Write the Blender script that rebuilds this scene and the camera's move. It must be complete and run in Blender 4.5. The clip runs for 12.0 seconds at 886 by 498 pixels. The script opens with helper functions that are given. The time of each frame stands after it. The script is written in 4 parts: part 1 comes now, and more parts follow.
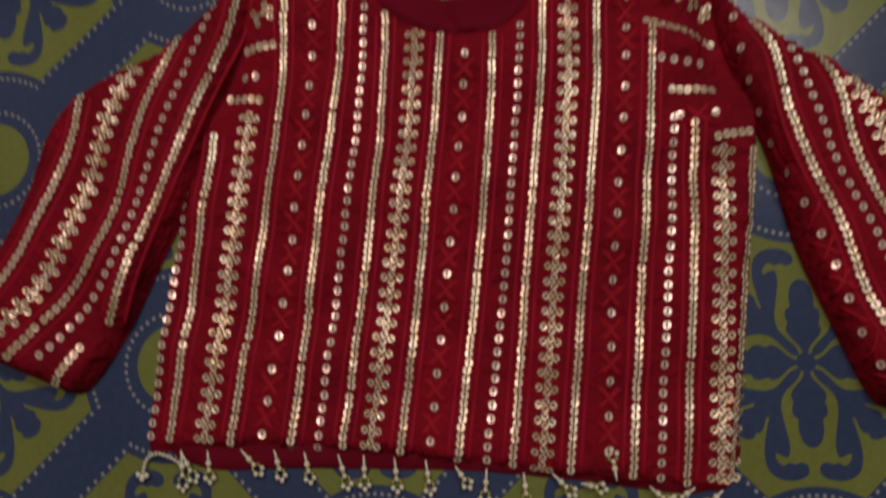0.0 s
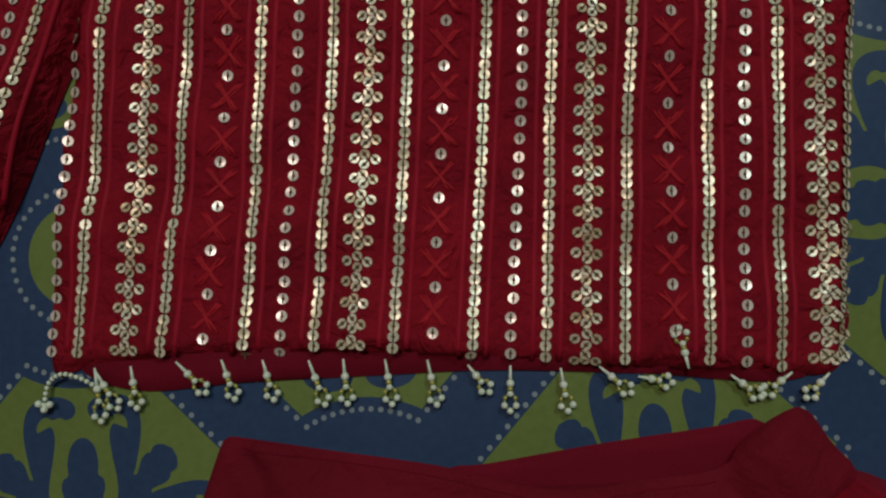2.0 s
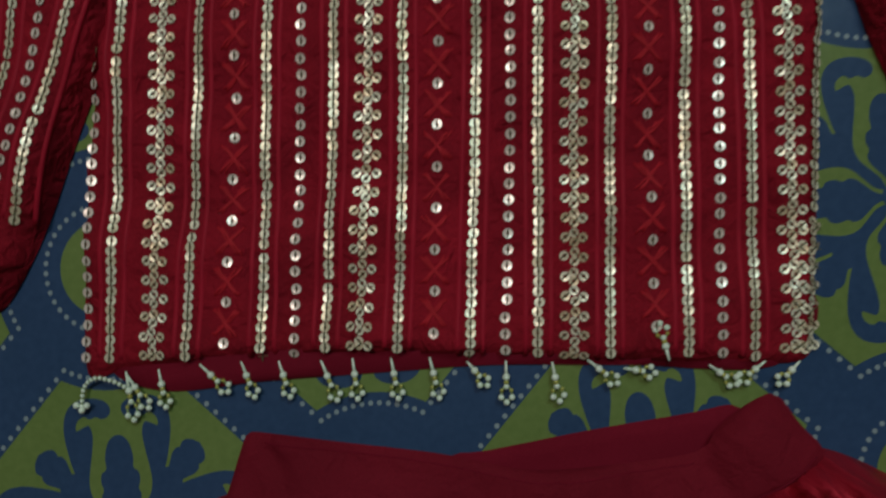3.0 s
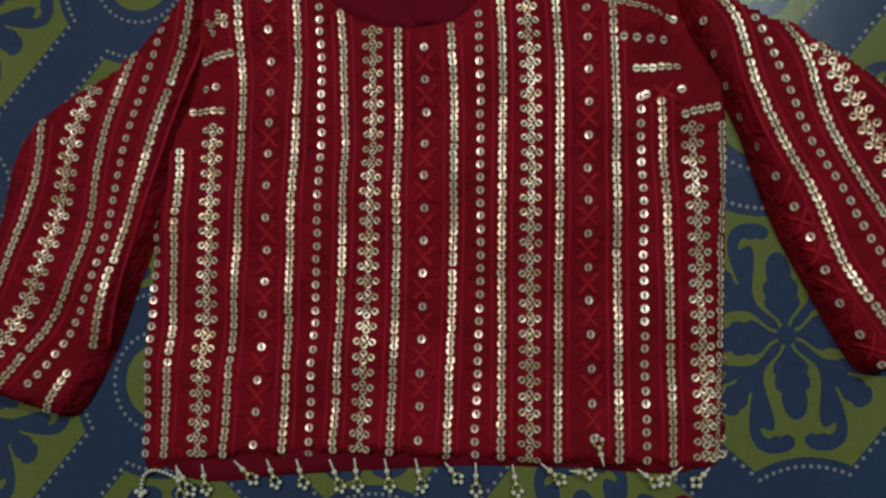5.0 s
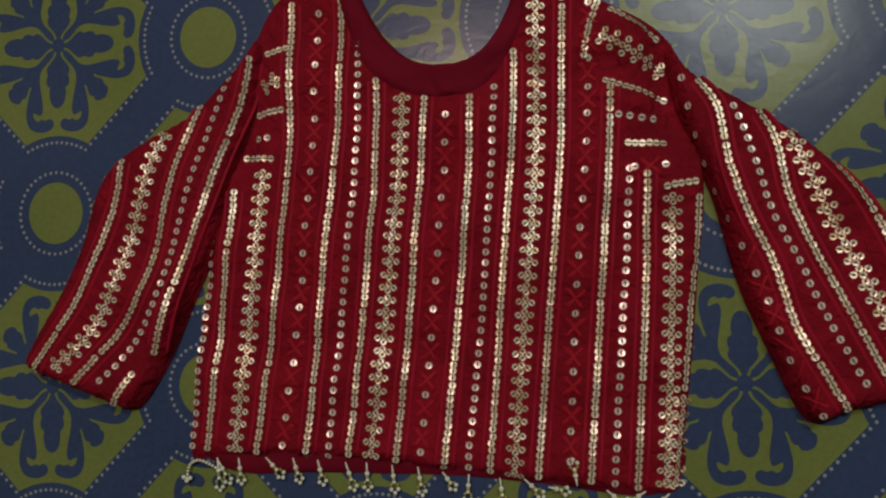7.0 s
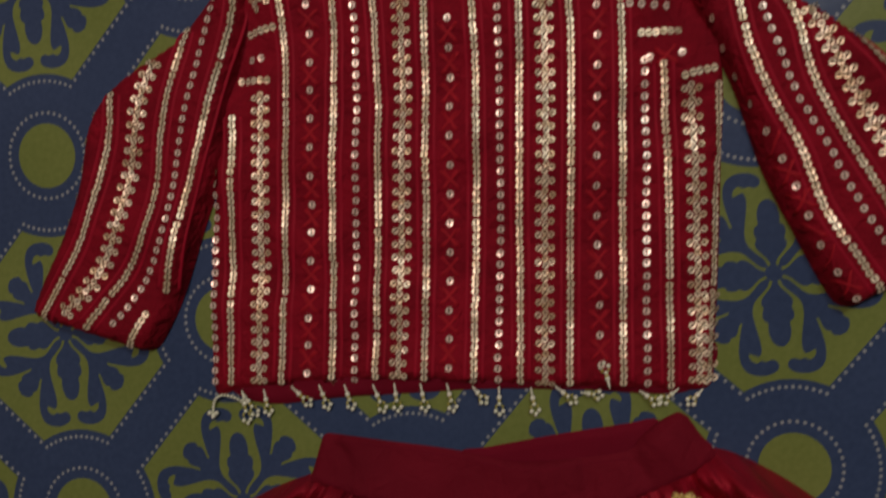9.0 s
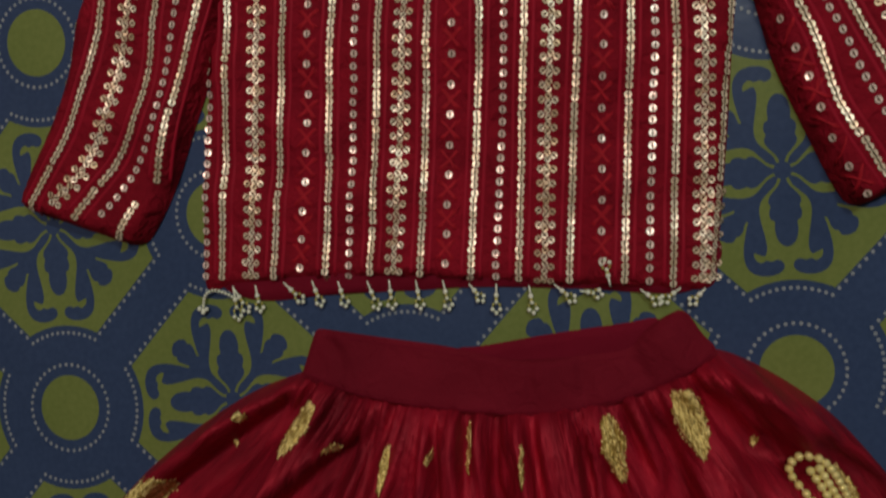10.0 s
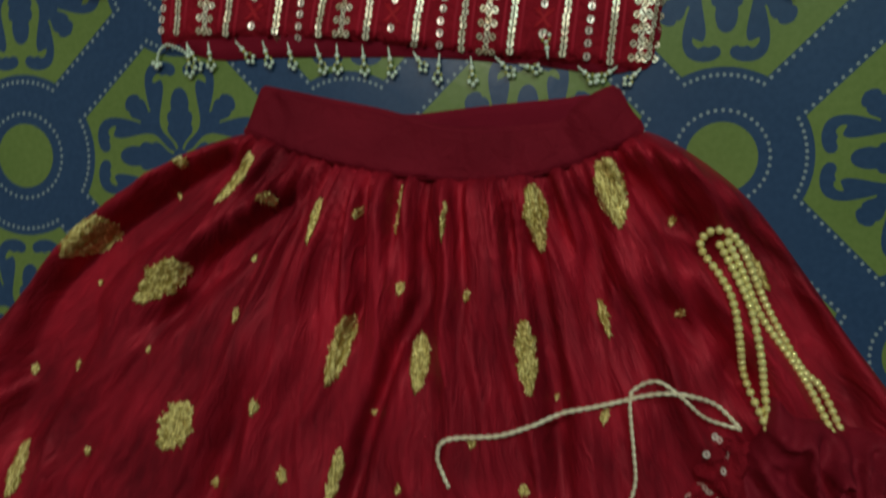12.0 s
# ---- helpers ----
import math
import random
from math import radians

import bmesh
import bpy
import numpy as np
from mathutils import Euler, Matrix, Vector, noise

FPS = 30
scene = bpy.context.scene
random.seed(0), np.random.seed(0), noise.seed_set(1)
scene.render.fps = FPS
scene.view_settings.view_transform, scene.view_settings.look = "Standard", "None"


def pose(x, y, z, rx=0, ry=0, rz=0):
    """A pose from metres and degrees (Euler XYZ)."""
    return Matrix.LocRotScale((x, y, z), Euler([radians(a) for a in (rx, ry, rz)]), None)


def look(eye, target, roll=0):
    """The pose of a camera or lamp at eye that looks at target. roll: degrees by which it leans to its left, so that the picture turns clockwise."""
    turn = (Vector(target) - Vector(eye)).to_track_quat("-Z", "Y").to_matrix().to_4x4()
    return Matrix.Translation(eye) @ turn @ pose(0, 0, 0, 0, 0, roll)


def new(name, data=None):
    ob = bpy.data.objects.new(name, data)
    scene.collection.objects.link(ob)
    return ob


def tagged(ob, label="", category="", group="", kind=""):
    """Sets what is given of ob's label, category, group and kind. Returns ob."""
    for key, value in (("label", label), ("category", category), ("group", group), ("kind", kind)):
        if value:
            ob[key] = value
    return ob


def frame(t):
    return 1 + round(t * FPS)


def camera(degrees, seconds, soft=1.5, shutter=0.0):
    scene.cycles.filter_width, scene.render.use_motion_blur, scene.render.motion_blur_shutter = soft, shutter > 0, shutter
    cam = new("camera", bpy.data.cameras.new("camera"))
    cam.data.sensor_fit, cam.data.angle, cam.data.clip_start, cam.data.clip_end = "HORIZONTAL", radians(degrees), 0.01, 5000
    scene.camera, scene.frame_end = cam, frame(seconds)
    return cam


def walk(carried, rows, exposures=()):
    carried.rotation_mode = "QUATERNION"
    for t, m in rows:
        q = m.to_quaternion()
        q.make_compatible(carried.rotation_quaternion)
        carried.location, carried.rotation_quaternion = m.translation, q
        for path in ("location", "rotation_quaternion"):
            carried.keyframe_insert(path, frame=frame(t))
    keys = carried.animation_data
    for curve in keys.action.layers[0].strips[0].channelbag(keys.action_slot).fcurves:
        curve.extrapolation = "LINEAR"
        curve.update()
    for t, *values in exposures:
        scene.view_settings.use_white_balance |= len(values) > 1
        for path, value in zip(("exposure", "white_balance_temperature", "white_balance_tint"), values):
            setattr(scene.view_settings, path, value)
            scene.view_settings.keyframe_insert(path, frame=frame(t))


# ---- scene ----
cam = camera(60.0, 12.0, soft=2.2, shutter=0.7)
PATH = [
    (0, (0.0771, 0.0061, 0.4552), (-0.0853, 0.2790, -1.5194), -30.60),
    (0.5, (0.0669, -0.0086, 0.4159), (-0.0718, 0.1726, -1.5711), -36.34),
    (1, (0.0551, -0.0196, 0.3735), (-0.0745, 0.1723, -1.6131), -35.47),
    (1.5, (0.0561, -0.0200, 0.3488), (-0.0626, 0.1263, -1.6423), -40.61),
    (2, (0.0566, -0.0328, 0.3322), (-0.0443, 0.1222, -1.6593), -35.99),
    (2.5, (0.0548, -0.0262, 0.3466), (-0.0799, 0.0894, -1.6455), -52.95),
    (3, (0.0645, -0.0168, 0.3595), (-0.0674, 0.0518, -1.6350), -66.90),
    (3.5, (0.0746, 0.0080, 0.3898), (-0.0544, 0.1390, -1.6017), -49.98),
    (5.5, (0.1036, 0.0431, 0.4924), (-0.1189, 0.2088, -1.4883), -55.55),
    (6, (0.1120, 0.0602, 0.5295), (-0.1519, 0.2301, -1.4458), -56.66),
    (6.5, (0.1306, 0.0559, 0.5301), (-0.1824, 0.2098, -1.4393), -64.13),
    (8.5, (0.1238, 0.0636, 0.5158), (-0.1393, 0.1182, -1.4661), -79.56),
    (9, (0.1101, 0.0441, 0.5138), (-0.1766, 0.0138, -1.4653), -100.82),
    (9.5, (0.0992, 0.0180, 0.4944), (-0.1756, -0.0313, -1.4860), -103.61),
    (10, (0.1048, -0.0131, 0.5018), (-0.1828, -0.0940, -1.4757), -109.05),
    (10.5, (0.1050, -0.0334, 0.5042), (-0.1644, -0.1348, -1.4750), -112.93),
    (11, (0.1118, -0.0665, 0.5068), (-0.1610, -0.1800, -1.4713), -113.19),
    (11.5, (0.1344, -0.1037, 0.5094), (-0.1451, -0.2534, -1.4653), -118.03),
    (12, (0.1554, -0.1350, 0.5172), (-0.1639, -0.3394, -1.4465), -120.58),
]
EXPOSURES = [(0.0, 0.18, 8200, 50), (0.5, 0.18, 7800, 45), (1.5, 0.18, 7050, 25), (2.5, 0.1, 6350, 16), (3.5, 0.17, 6150, 10), (5.5, 0.12, 7100, 33), (6.5, 0.14, 7350, 35), (8.5, 0.13, 8100, 44), (9.5, 0.2, 7900, 42), (10.5, 0.3, 7100, 25), (11.3, 0.37, 6800, 14), (12.0, 0.45, 6450, 4)]
walk(cam, [(t, look(eye, target, roll)) for t, eye, target, roll in PATH], EXPOSURES)

# ---------------------------------------------------------------- light and room light
world = bpy.data.worlds.new("room_air")
scene.world = world
world.use_nodes = True
world.node_tree.nodes["Background"].inputs[0].default_value = (0.6, 0.7, 0.8, 1)
world.node_tree.nodes["Background"].inputs[1].default_value = 0.02

TUBE = (0.72, 1.12, 2.10)
lamp_data = bpy.data.lights.new("tube_lamp", "AREA")
lamp_data.shape, lamp_data.size, lamp_data.size_y = "RECTANGLE", 0.58, 0.05
lamp_data.energy, lamp_data.color = 8.6, (0.72, 1.0, 0.92)
lamp = new("tube_lamp", lamp_data)
lamp.matrix_world = look((TUBE[0], TUBE[1] - 0.06, TUBE[2] - 0.03), (0.2, 0.0, 0.0))

CEILING_LAMP = (-0.22, 0.76, 2.62)
round_data = bpy.data.lights.new("ceiling_lamp_light", "AREA")
round_data.shape, round_data.size = "DISK", 0.22
round_data.energy, round_data.color = 14.0, (1.0, 0.93, 0.81)
round_lamp = new("ceiling_lamp_light", round_data)
round_lamp.matrix_world = look((CEILING_LAMP[0], CEILING_LAMP[1], CEILING_LAMP[2] - 0.035), (CEILING_LAMP[0], CEILING_LAMP[1] - 0.001, 0.0))


# ---------------------------------------------------------------- materials
def nodes_of(name):
    m = bpy.data.materials.new(name)
    m.use_nodes = True
    n, l = m.node_tree.nodes, m.node_tree.links
    return m, n, l, n["Principled BSDF"]


def mottled(name, low, high, rough=0.6, metal=0.0, scale=40.0, fine=900.0, bump=0.15, spec=0.5, island=0.0, sheen=0.0, depth=0.0004, crumple=0.0):
    """Colour varied at two scales, with fine relief."""
    m, n, l, b = nodes_of(name)
    at = n.new("ShaderNodeNewGeometry")
    big, small = n.new("ShaderNodeTexNoise"), n.new("ShaderNodeTexNoise")
    big.inputs["Scale"].default_value, small.inputs["Scale"].default_value = scale, fine
    big.inputs["Detail"].default_value = 4
    l.new(at.outputs["Position"], big.inputs["Vector"])
    l.new(at.outputs["Position"], small.inputs["Vector"])
    mix = n.new("ShaderNodeMath")
    mix.operation = "MULTIPLY_ADD"
    l.new(small.outputs["Fac"], mix.inputs[0])
    mix.inputs[1].default_value = 0.45
    half = n.new("ShaderNodeMath")
    half.operation = "MULTIPLY"
    l.new(big.outputs["Fac"], half.inputs[0])
    half.inputs[1].default_value = 0.55
    l.new(half.outputs[0], mix.inputs[2])
    fac = mix.outputs[0]
    if island:
        more = n.new("ShaderNodeMath")
        more.operation = "MULTIPLY_ADD"
        l.new(at.outputs["Random Per Island"], more.inputs[0])
        more.inputs[1].default_value = island
        l.new(fac, more.inputs[2])
        shift = n.new("ShaderNodeMath")
        shift.operation = "SUBTRACT"
        l.new(more.outputs[0], shift.inputs[0])
        shift.inputs[1].default_value = island / 2
        fac = shift.outputs[0]
    ramp = n.new("ShaderNodeValToRGB")
    ramp.color_ramp.elements[0].position, ramp.color_ramp.elements[1].position = 0.3, 0.7
    ramp.color_ramp.elements[0].color, ramp.color_ramp.elements[1].color = (*low, 1), (*high, 1)
    l.new(fac, ramp.inputs[0])
    l.new(ramp.outputs[0], b.inputs["Base Color"])
    b.inputs["Roughness"].default_value, b.inputs["Metallic"].default_value = rough, metal
    b.inputs["Specular IOR Level"].default_value = spec
    if sheen:
        b.inputs["Sheen Weight"].default_value = sheen
        b.inputs["Sheen Tint"].default_value = (*high, 1)
    if bump:
        bp = n.new("ShaderNodeBump")
        bp.inputs["Strength"].default_value, bp.inputs["Distance"].default_value = bump, depth
        l.new(small.outputs["Fac"], bp.inputs["Height"])
        l.new(bp.outputs[0], b.inputs["Normal"])
        if crumple:
            mid, low_bump = n.new("ShaderNodeTexNoise"), n.new("ShaderNodeBump")
            mid.inputs["Scale"].default_value, mid.inputs["Detail"].default_value, mid.inputs["Distortion"].default_value = 85.0, 3, 0.6
            l.new(at.outputs["Position"], mid.inputs["Vector"])
            low_bump.inputs["Strength"].default_value, low_bump.inputs["Distance"].default_value = 1.0, crumple
            l.new(mid.outputs["Fac"], low_bump.inputs["Height"])
            l.new(low_bump.outputs[0], bp.inputs["Normal"])
    return m


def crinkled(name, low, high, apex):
    """Crushed silk: fine creases that run out from the waist. Fold shading is also painted into the colour."""
    m, n, l, b = nodes_of(name)
    at, sep = n.new("ShaderNodeNewGeometry"), n.new("ShaderNodeSeparateXYZ")
    l.new(at.outputs["Position"], sep.inputs[0])

    def calc(op, a, c):
        k = n.new("ShaderNodeMath")
        k.operation = op
        for s, v in ((0, a), (1, c)):
            if isinstance(v, (int, float)):
                k.inputs[s].default_value = v
            else:
                l.new(v, k.inputs[s])
        return k.outputs[0]

    dx, dy = calc("SUBTRACT", sep.outputs[0], apex[0]), calc("SUBTRACT", apex[1], sep.outputs[1])
    stray = n.new("ShaderNodeTexNoise")
    stray.inputs["Scale"].default_value, stray.inputs["Detail"].default_value = 17.0, 3
    l.new(at.outputs["Position"], stray.inputs["Vector"])
    turn = calc("ADD", calc("ARCTAN2", dx, dy), calc("MULTIPLY", stray.outputs["Fac"], 0.05))
    far = calc("SQRT", calc("ADD", calc("MULTIPLY", dx, dx), calc("MULTIPLY", dy, dy)), 0)
    vec = n.new("ShaderNodeCombineXYZ")
    l.new(calc("MULTIPLY", turn, 75.0), vec.inputs[0])
    l.new(calc("MULTIPLY", far, 38.0), vec.inputs[1])
    crease, shade_tone = n.new("ShaderNodeTexNoise"), n.new("ShaderNodeTexNoise")
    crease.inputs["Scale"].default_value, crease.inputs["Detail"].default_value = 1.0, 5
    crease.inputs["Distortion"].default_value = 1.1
    shade_tone.inputs["Scale"].default_value, shade_tone.inputs["Detail"].default_value = 14.0, 3
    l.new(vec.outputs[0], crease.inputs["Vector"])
    l.new(at.outputs["Position"], shade_tone.inputs["Vector"])
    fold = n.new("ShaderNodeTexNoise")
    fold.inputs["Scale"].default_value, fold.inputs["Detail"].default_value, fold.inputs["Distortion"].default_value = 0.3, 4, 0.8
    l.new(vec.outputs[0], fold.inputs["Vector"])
    # light and dark of the folds put into the colour: creases, blotches, wide folds
    fac = calc("ADD", calc("MULTIPLY", crease.outputs["Fac"], 0.22), calc("ADD", calc("MULTIPLY", shade_tone.outputs["Fac"], 0.5), calc("MULTIPLY", fold.outputs["Fac"], 0.28)))
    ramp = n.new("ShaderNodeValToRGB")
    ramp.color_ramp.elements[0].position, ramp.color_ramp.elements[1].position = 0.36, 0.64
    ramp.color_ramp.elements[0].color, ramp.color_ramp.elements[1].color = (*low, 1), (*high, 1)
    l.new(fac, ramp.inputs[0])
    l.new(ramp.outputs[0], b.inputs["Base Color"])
    b.inputs["Roughness"].default_value = 0.58
    b.inputs["Metallic"].default_value = 0.22
    b.inputs["Specular IOR Level"].default_value, b.inputs["Specular Tint"].default_value = 0.55, (1.0, 0.34, 0.36, 1)
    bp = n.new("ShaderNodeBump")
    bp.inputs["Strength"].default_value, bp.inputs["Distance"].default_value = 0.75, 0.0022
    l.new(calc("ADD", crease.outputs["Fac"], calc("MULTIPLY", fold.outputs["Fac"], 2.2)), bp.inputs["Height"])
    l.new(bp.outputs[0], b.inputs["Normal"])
    return m


VINYL_BLUE = mottled("vinyl_blue", (0.027, 0.057, 0.128), (0.040, 0.078, 0.167), rough=0.25, scale=9, fine=260, bump=0.06, spec=0.34, crumple=0.00012)
VINYL_GREEN = mottled("vinyl_green", (0.136, 0.196, 0.052), (0.190, 0.254, 0.077), rough=0.25, scale=9, fine=260, bump=0.06, spec=0.34, crumple=0.00012)
VINYL_DOT = mottled("vinyl_dot", (0.22, 0.28, 0.31), (0.30, 0.36, 0.39), rough=0.25, spec=0.34, scale=30, fine=260, bump=0.05)
GEORGETTE = mottled("red_georgette", (0.145, 0.0058, 0.0125), (0.350, 0.0112, 0.0255), rough=0.85, scale=34, fine=1500, bump=0.5, spec=0.07, crumple=0.0060)
PLAIN_RED = mottled("plain_maroon_lining", (0.140, 0.0058, 0.016), (0.215, 0.0090, 0.0255), rough=0.8, scale=22, fine=1200, bump=0.35, spec=0.06)
BAND_RED = mottled("maroon_cotton_band", (0.138, 0.0070, 0.0160), (0.218, 0.0108, 0.0245), rough=0.8, scale=18, fine=1100, bump=0.4, spec=0.06, crumple=0.0025)
ROSETTE_RED = mottled("soft_red_chiffon", (0.150, 0.0060, 0.0150), (0.270, 0.0105, 0.0260), rough=0.7, scale=30, fine=1100, bump=0.35, spec=0.12, crumple=0.0012)
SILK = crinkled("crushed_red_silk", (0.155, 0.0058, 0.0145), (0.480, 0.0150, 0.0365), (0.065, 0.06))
STITCH = mottled("bright_red_thread", (0.33, 0.010, 0.019), (0.52, 0.018, 0.032), spec=0.15, rough=0.6, scale=80, fine=1500, bump=0.3)
LINE_RED = mottled("red_satin_stitch", (0.27, 0.008, 0.021), (0.44, 0.012, 0.034), spec=0.12, rough=0.6, scale=60, fine=1500, bump=0.4)
SEQUIN = mottled("champagne_sequin", (0.72, 0.59, 0.40), (0.99, 0.92, 0.75), rough=0.36, metal=0.30, scale=60, fine=500, bump=0.0, island=0.3)
COPPER = mottled("copper_sequin", (0.68, 0.51, 0.32), (0.99, 0.92, 0.75), rough=0.38, metal=0.30, scale=45, fine=500, bump=0.0, island=0.4)
SPOT = mottled("silver_sequin", (0.82, 0.61, 0.53), (0.99, 0.87, 0.80), rough=0.32, metal=0.35, scale=60, fine=500, bump=0.0, island=0.4)
SLIT = mottled("dark_thread", (0.070, 0.066, 0.026), (0.120, 0.112, 0.050), rough=0.8, scale=80, fine=900, bump=0.0)
GOLD = mottled("gold_thread", (0.44, 0.31, 0.070), (1.0, 0.86, 0.36), rough=0.34, metal=0.3, scale=120, fine=1500, bump=0.2, island=0.85)
GREEN_THREAD = mottled("green_thread", (0.20, 0.27, 0.11), (0.34, 0.42, 0.20), rough=0.5, scale=150, fine=900, bump=0.0)
PEARL = mottled("green_white_pearl", (0.70, 0.84, 0.66), (0.94, 0.99, 0.88), rough=0.22, scale=60, fine=600, bump=0.0, island=0.3)
GOLD_BEAD = mottled("gold_bead", (0.44, 0.42, 0.09), (0.62, 0.58, 0.16), rough=0.3, metal=0.4, scale=60, fine=600, bump=0.0)
YELLOW_PEARL = mottled("yellow_pearl", (0.80, 0.70, 0.22), (0.98, 0.89, 0.42), rough=0.16, metal=0.25, scale=60, fine=600, bump=0.0)
CORD = mottled("cream_gold_cord", (0.84, 0.71, 0.48), (0.99, 0.92, 0.73), rough=0.38, metal=0.2, scale=150, fine=1500, bump=0.4)
PAINT = mottled("cream_wall_paint", (0.20, 0.20, 0.17), (0.26, 0.25, 0.22), rough=0.8, scale=3, fine=120, bump=0.15)
WHITE = mottled("white_plastic", (0.72, 0.72, 0.70), (0.80, 0.80, 0.78), rough=0.4, scale=8, fine=200, bump=0.0)
GLOW, gn, gl, gb = nodes_of("lit_tube")
gb.inputs["Emission Color"].default_value, gb.inputs["Emission Strength"].default_value = (0.86, 1.0, 0.98, 1), 6.0


# ---------------------------------------------------------------- small builders
def mesh_of(name, verts, faces, material, smooth=True):
    me = bpy.data.meshes.new(name)
    me.from_pydata([tuple(map(float, v)) for v in verts], [], [tuple(map(int, f)) for f in faces])
    me.materials.append(material)
    if smooth:
        me.polygons.foreach_set("use_smooth", [True] * len(me.polygons))
    me.update()
    return me


def part(name, data, material, parent, label=""):
    """One mesh object under a thing; data: (verts, faces)."""
    ob = new(name, data if isinstance(data, bpy.types.Mesh) else mesh_of(name, *data, material))
    ob.parent = parent
    return tagged(ob, label) if label else ob


def empty(name, x, y, z, label, category, group="", kind=""):
    ob = new(name)
    ob.empty_display_size = 0.02
    ob.location = (x, y, z)
    return tagged(ob, label, category, group, kind)


def joined(pieces):
    verts, faces = [], []
    for v, f in pieces:
        k = len(verts)
        verts += [tuple(p) for p in v]
        faces += [tuple(i + k for i in q) for q in f]
    return verts, faces


def moved(piece, m):
    return [m @ Vector(p) for p in piece[0]], piece[1]


def spline(points, step, closed=False):
    """A smooth line through points, at even steps."""
    p = np.array(points, float)
    n = len(p)
    out = []
    for i in range(n if closed else n - 1):
        get = (lambda k: p[k % n]) if closed else (lambda k: p[min(max(k, 0), n - 1)])
        a, b, c, d = get(i - 1), get(i), get(i + 1), get(i + 2)
        for t in np.linspace(0, 1, 12, endpoint=False):
            out.append(0.5 * (2 * b + (c - a) * t + (2 * a - 5 * b + 4 * c - d) * t**2 + (3 * b - a - 3 * c + d) * t**3))
    out.append(p[0] if closed else p[-1])
    out = np.array(out)
    s = np.r_[0, np.cumsum(np.linalg.norm(np.diff(out, axis=0), axis=1))]
    count = max(2, int(round(s[-1] / step)) + 1)
    at = np.linspace(0, s[-1], count)
    even = np.stack([np.interp(at, s, out[:, k]) for k in range(out.shape[1])], 1)
    return even[:-1] if closed else even


def humped(folds, humps):
    """Folds with soft humps and hollows of (x, y, radius across, radius along, turn, height)."""
    def both(p):
        z = folds(p)
        for x, y, ra, rb, turn, h in humps:
            c, q = math.cos(turn), math.sin(turn)
            u, v = (p[:, 0] - x) * c + (p[:, 1] - y) * q, -(p[:, 0] - x) * q + (p[:, 1] - y) * c
            z = z + h * np.exp(-(u / ra) ** 2 - (v / rb) ** 2)
        return z
    return both


class Cloth:
    """A piece of cloth that lies flat: an outline, a thickness, rounded edges and soft wrinkles."""

    def __init__(self, outline, thick, edge, base=0.0005, folds=None, step=0.004, under=None, fade=0.6):
        self.line = spline(outline, 0.006, closed=True)
        self.thick, self.edge, self.base, self.folds, self.step, self.under, self.fade = thick, edge, base, folds, step, under, fade

    def near(self, p):
        a, b = self.line, np.roll(self.line, -1, 0)
        ab = b - a
        t = np.clip(((p[:, None] - a) * ab).sum(-1) / (ab * ab).sum(-1), 0, 1)
        q = a + ab * t[..., None]
        d = np.linalg.norm(p[:, None] - q, axis=-1)
        k = d.argmin(1)
        rows = np.arange(len(p))
        x, y = p[:, :1], p[:, 1:]
        cross = ((a[:, 1] > y) != (b[:, 1] > y)) & (x < (b[:, 0] - a[:, 0]) * (y - a[:, 1]) / (b[:, 1] - a[:, 1] + 1e-12) + a[:, 0])
        return d[rows, k], q[rows, k], cross.sum(1) % 2 == 1

    def height(self, p, info=None):
        d, _, inside = info or self.near(p)
        d = np.where(inside, d, 0)
        k = np.clip(d / self.edge, 0, 1)
        z = self.base + self.thick * np.sqrt(1 - (1 - k) ** 2)
        if self.folds:
            z = z + self.folds(p) * np.clip(d / (self.fade * self.edge), 0, 1)
            low = self.base + 0.22 * self.thick * k
            z = low + 0.5 * (z - low + np.sqrt((z - low) ** 2 + (0.15 * self.thick) ** 2))
            z = np.where(d > 0, z, self.base)
        return z + self.under.height(p) if self.under else z

    def at(self, points, lift=0.0):
        p = np.array(points, float)[:, :2]
        return np.c_[p, self.height(p) + lift]

    def mesh(self):
        lo, hi = self.line.min(0) - self.step, self.line.max(0) + self.step
        nx, ny = (np.ceil((hi - lo) / self.step)).astype(int) + 1
        gx, gy = np.meshgrid(lo[0] + np.arange(nx) * self.step, lo[1] + np.arange(ny) * self.step)
        p = np.c_[gx.ravel(), gy.ravel()]
        d, q, inside = self.near(p)
        ids = np.arange(nx * ny).reshape(ny, nx)
        quads = np.stack([ids[:-1, :-1], ids[:-1, 1:], ids[1:, 1:], ids[1:, :-1]], -1).reshape(-1, 4)
        quads = quads[(inside[quads] | (d[quads] < 0.45 * self.step)).all(1)]
        used = np.unique(quads)
        count = np.zeros(nx * ny, int)
        np.add.at(count, quads.ravel(), 1)
        rim = np.zeros(nx * ny, bool)
        rim[used] = count[used] < 4
        p[rim] = q[rim]
        z = self.height(p)
        z[rim] = self.base + (self.under.height(p[rim]) if self.under else 0)
        back = np.full(nx * ny, -1)
        back[used] = np.arange(len(used))
        return np.c_[p, z][used], back[quads]


def ripples(*waves, grain=0.0, size=25.0):
    """Shallow folds: waves of (height, across x, across y, phase), and soft unevenness."""
    def folds(p):
        z = np.zeros(len(p))
        for h, kx, ky, ph in waves:
            z += h * np.sin(p[:, 0] * kx + p[:, 1] * ky + ph + 1.3 * np.sin(p[:, 1] * 17 + p[:, 0] * 11 + ph))
        if grain:
            z += grain * np.array([noise.noise(Vector((x * size, y * size, 3.1))) for x, y in p])
        return z
    return folds


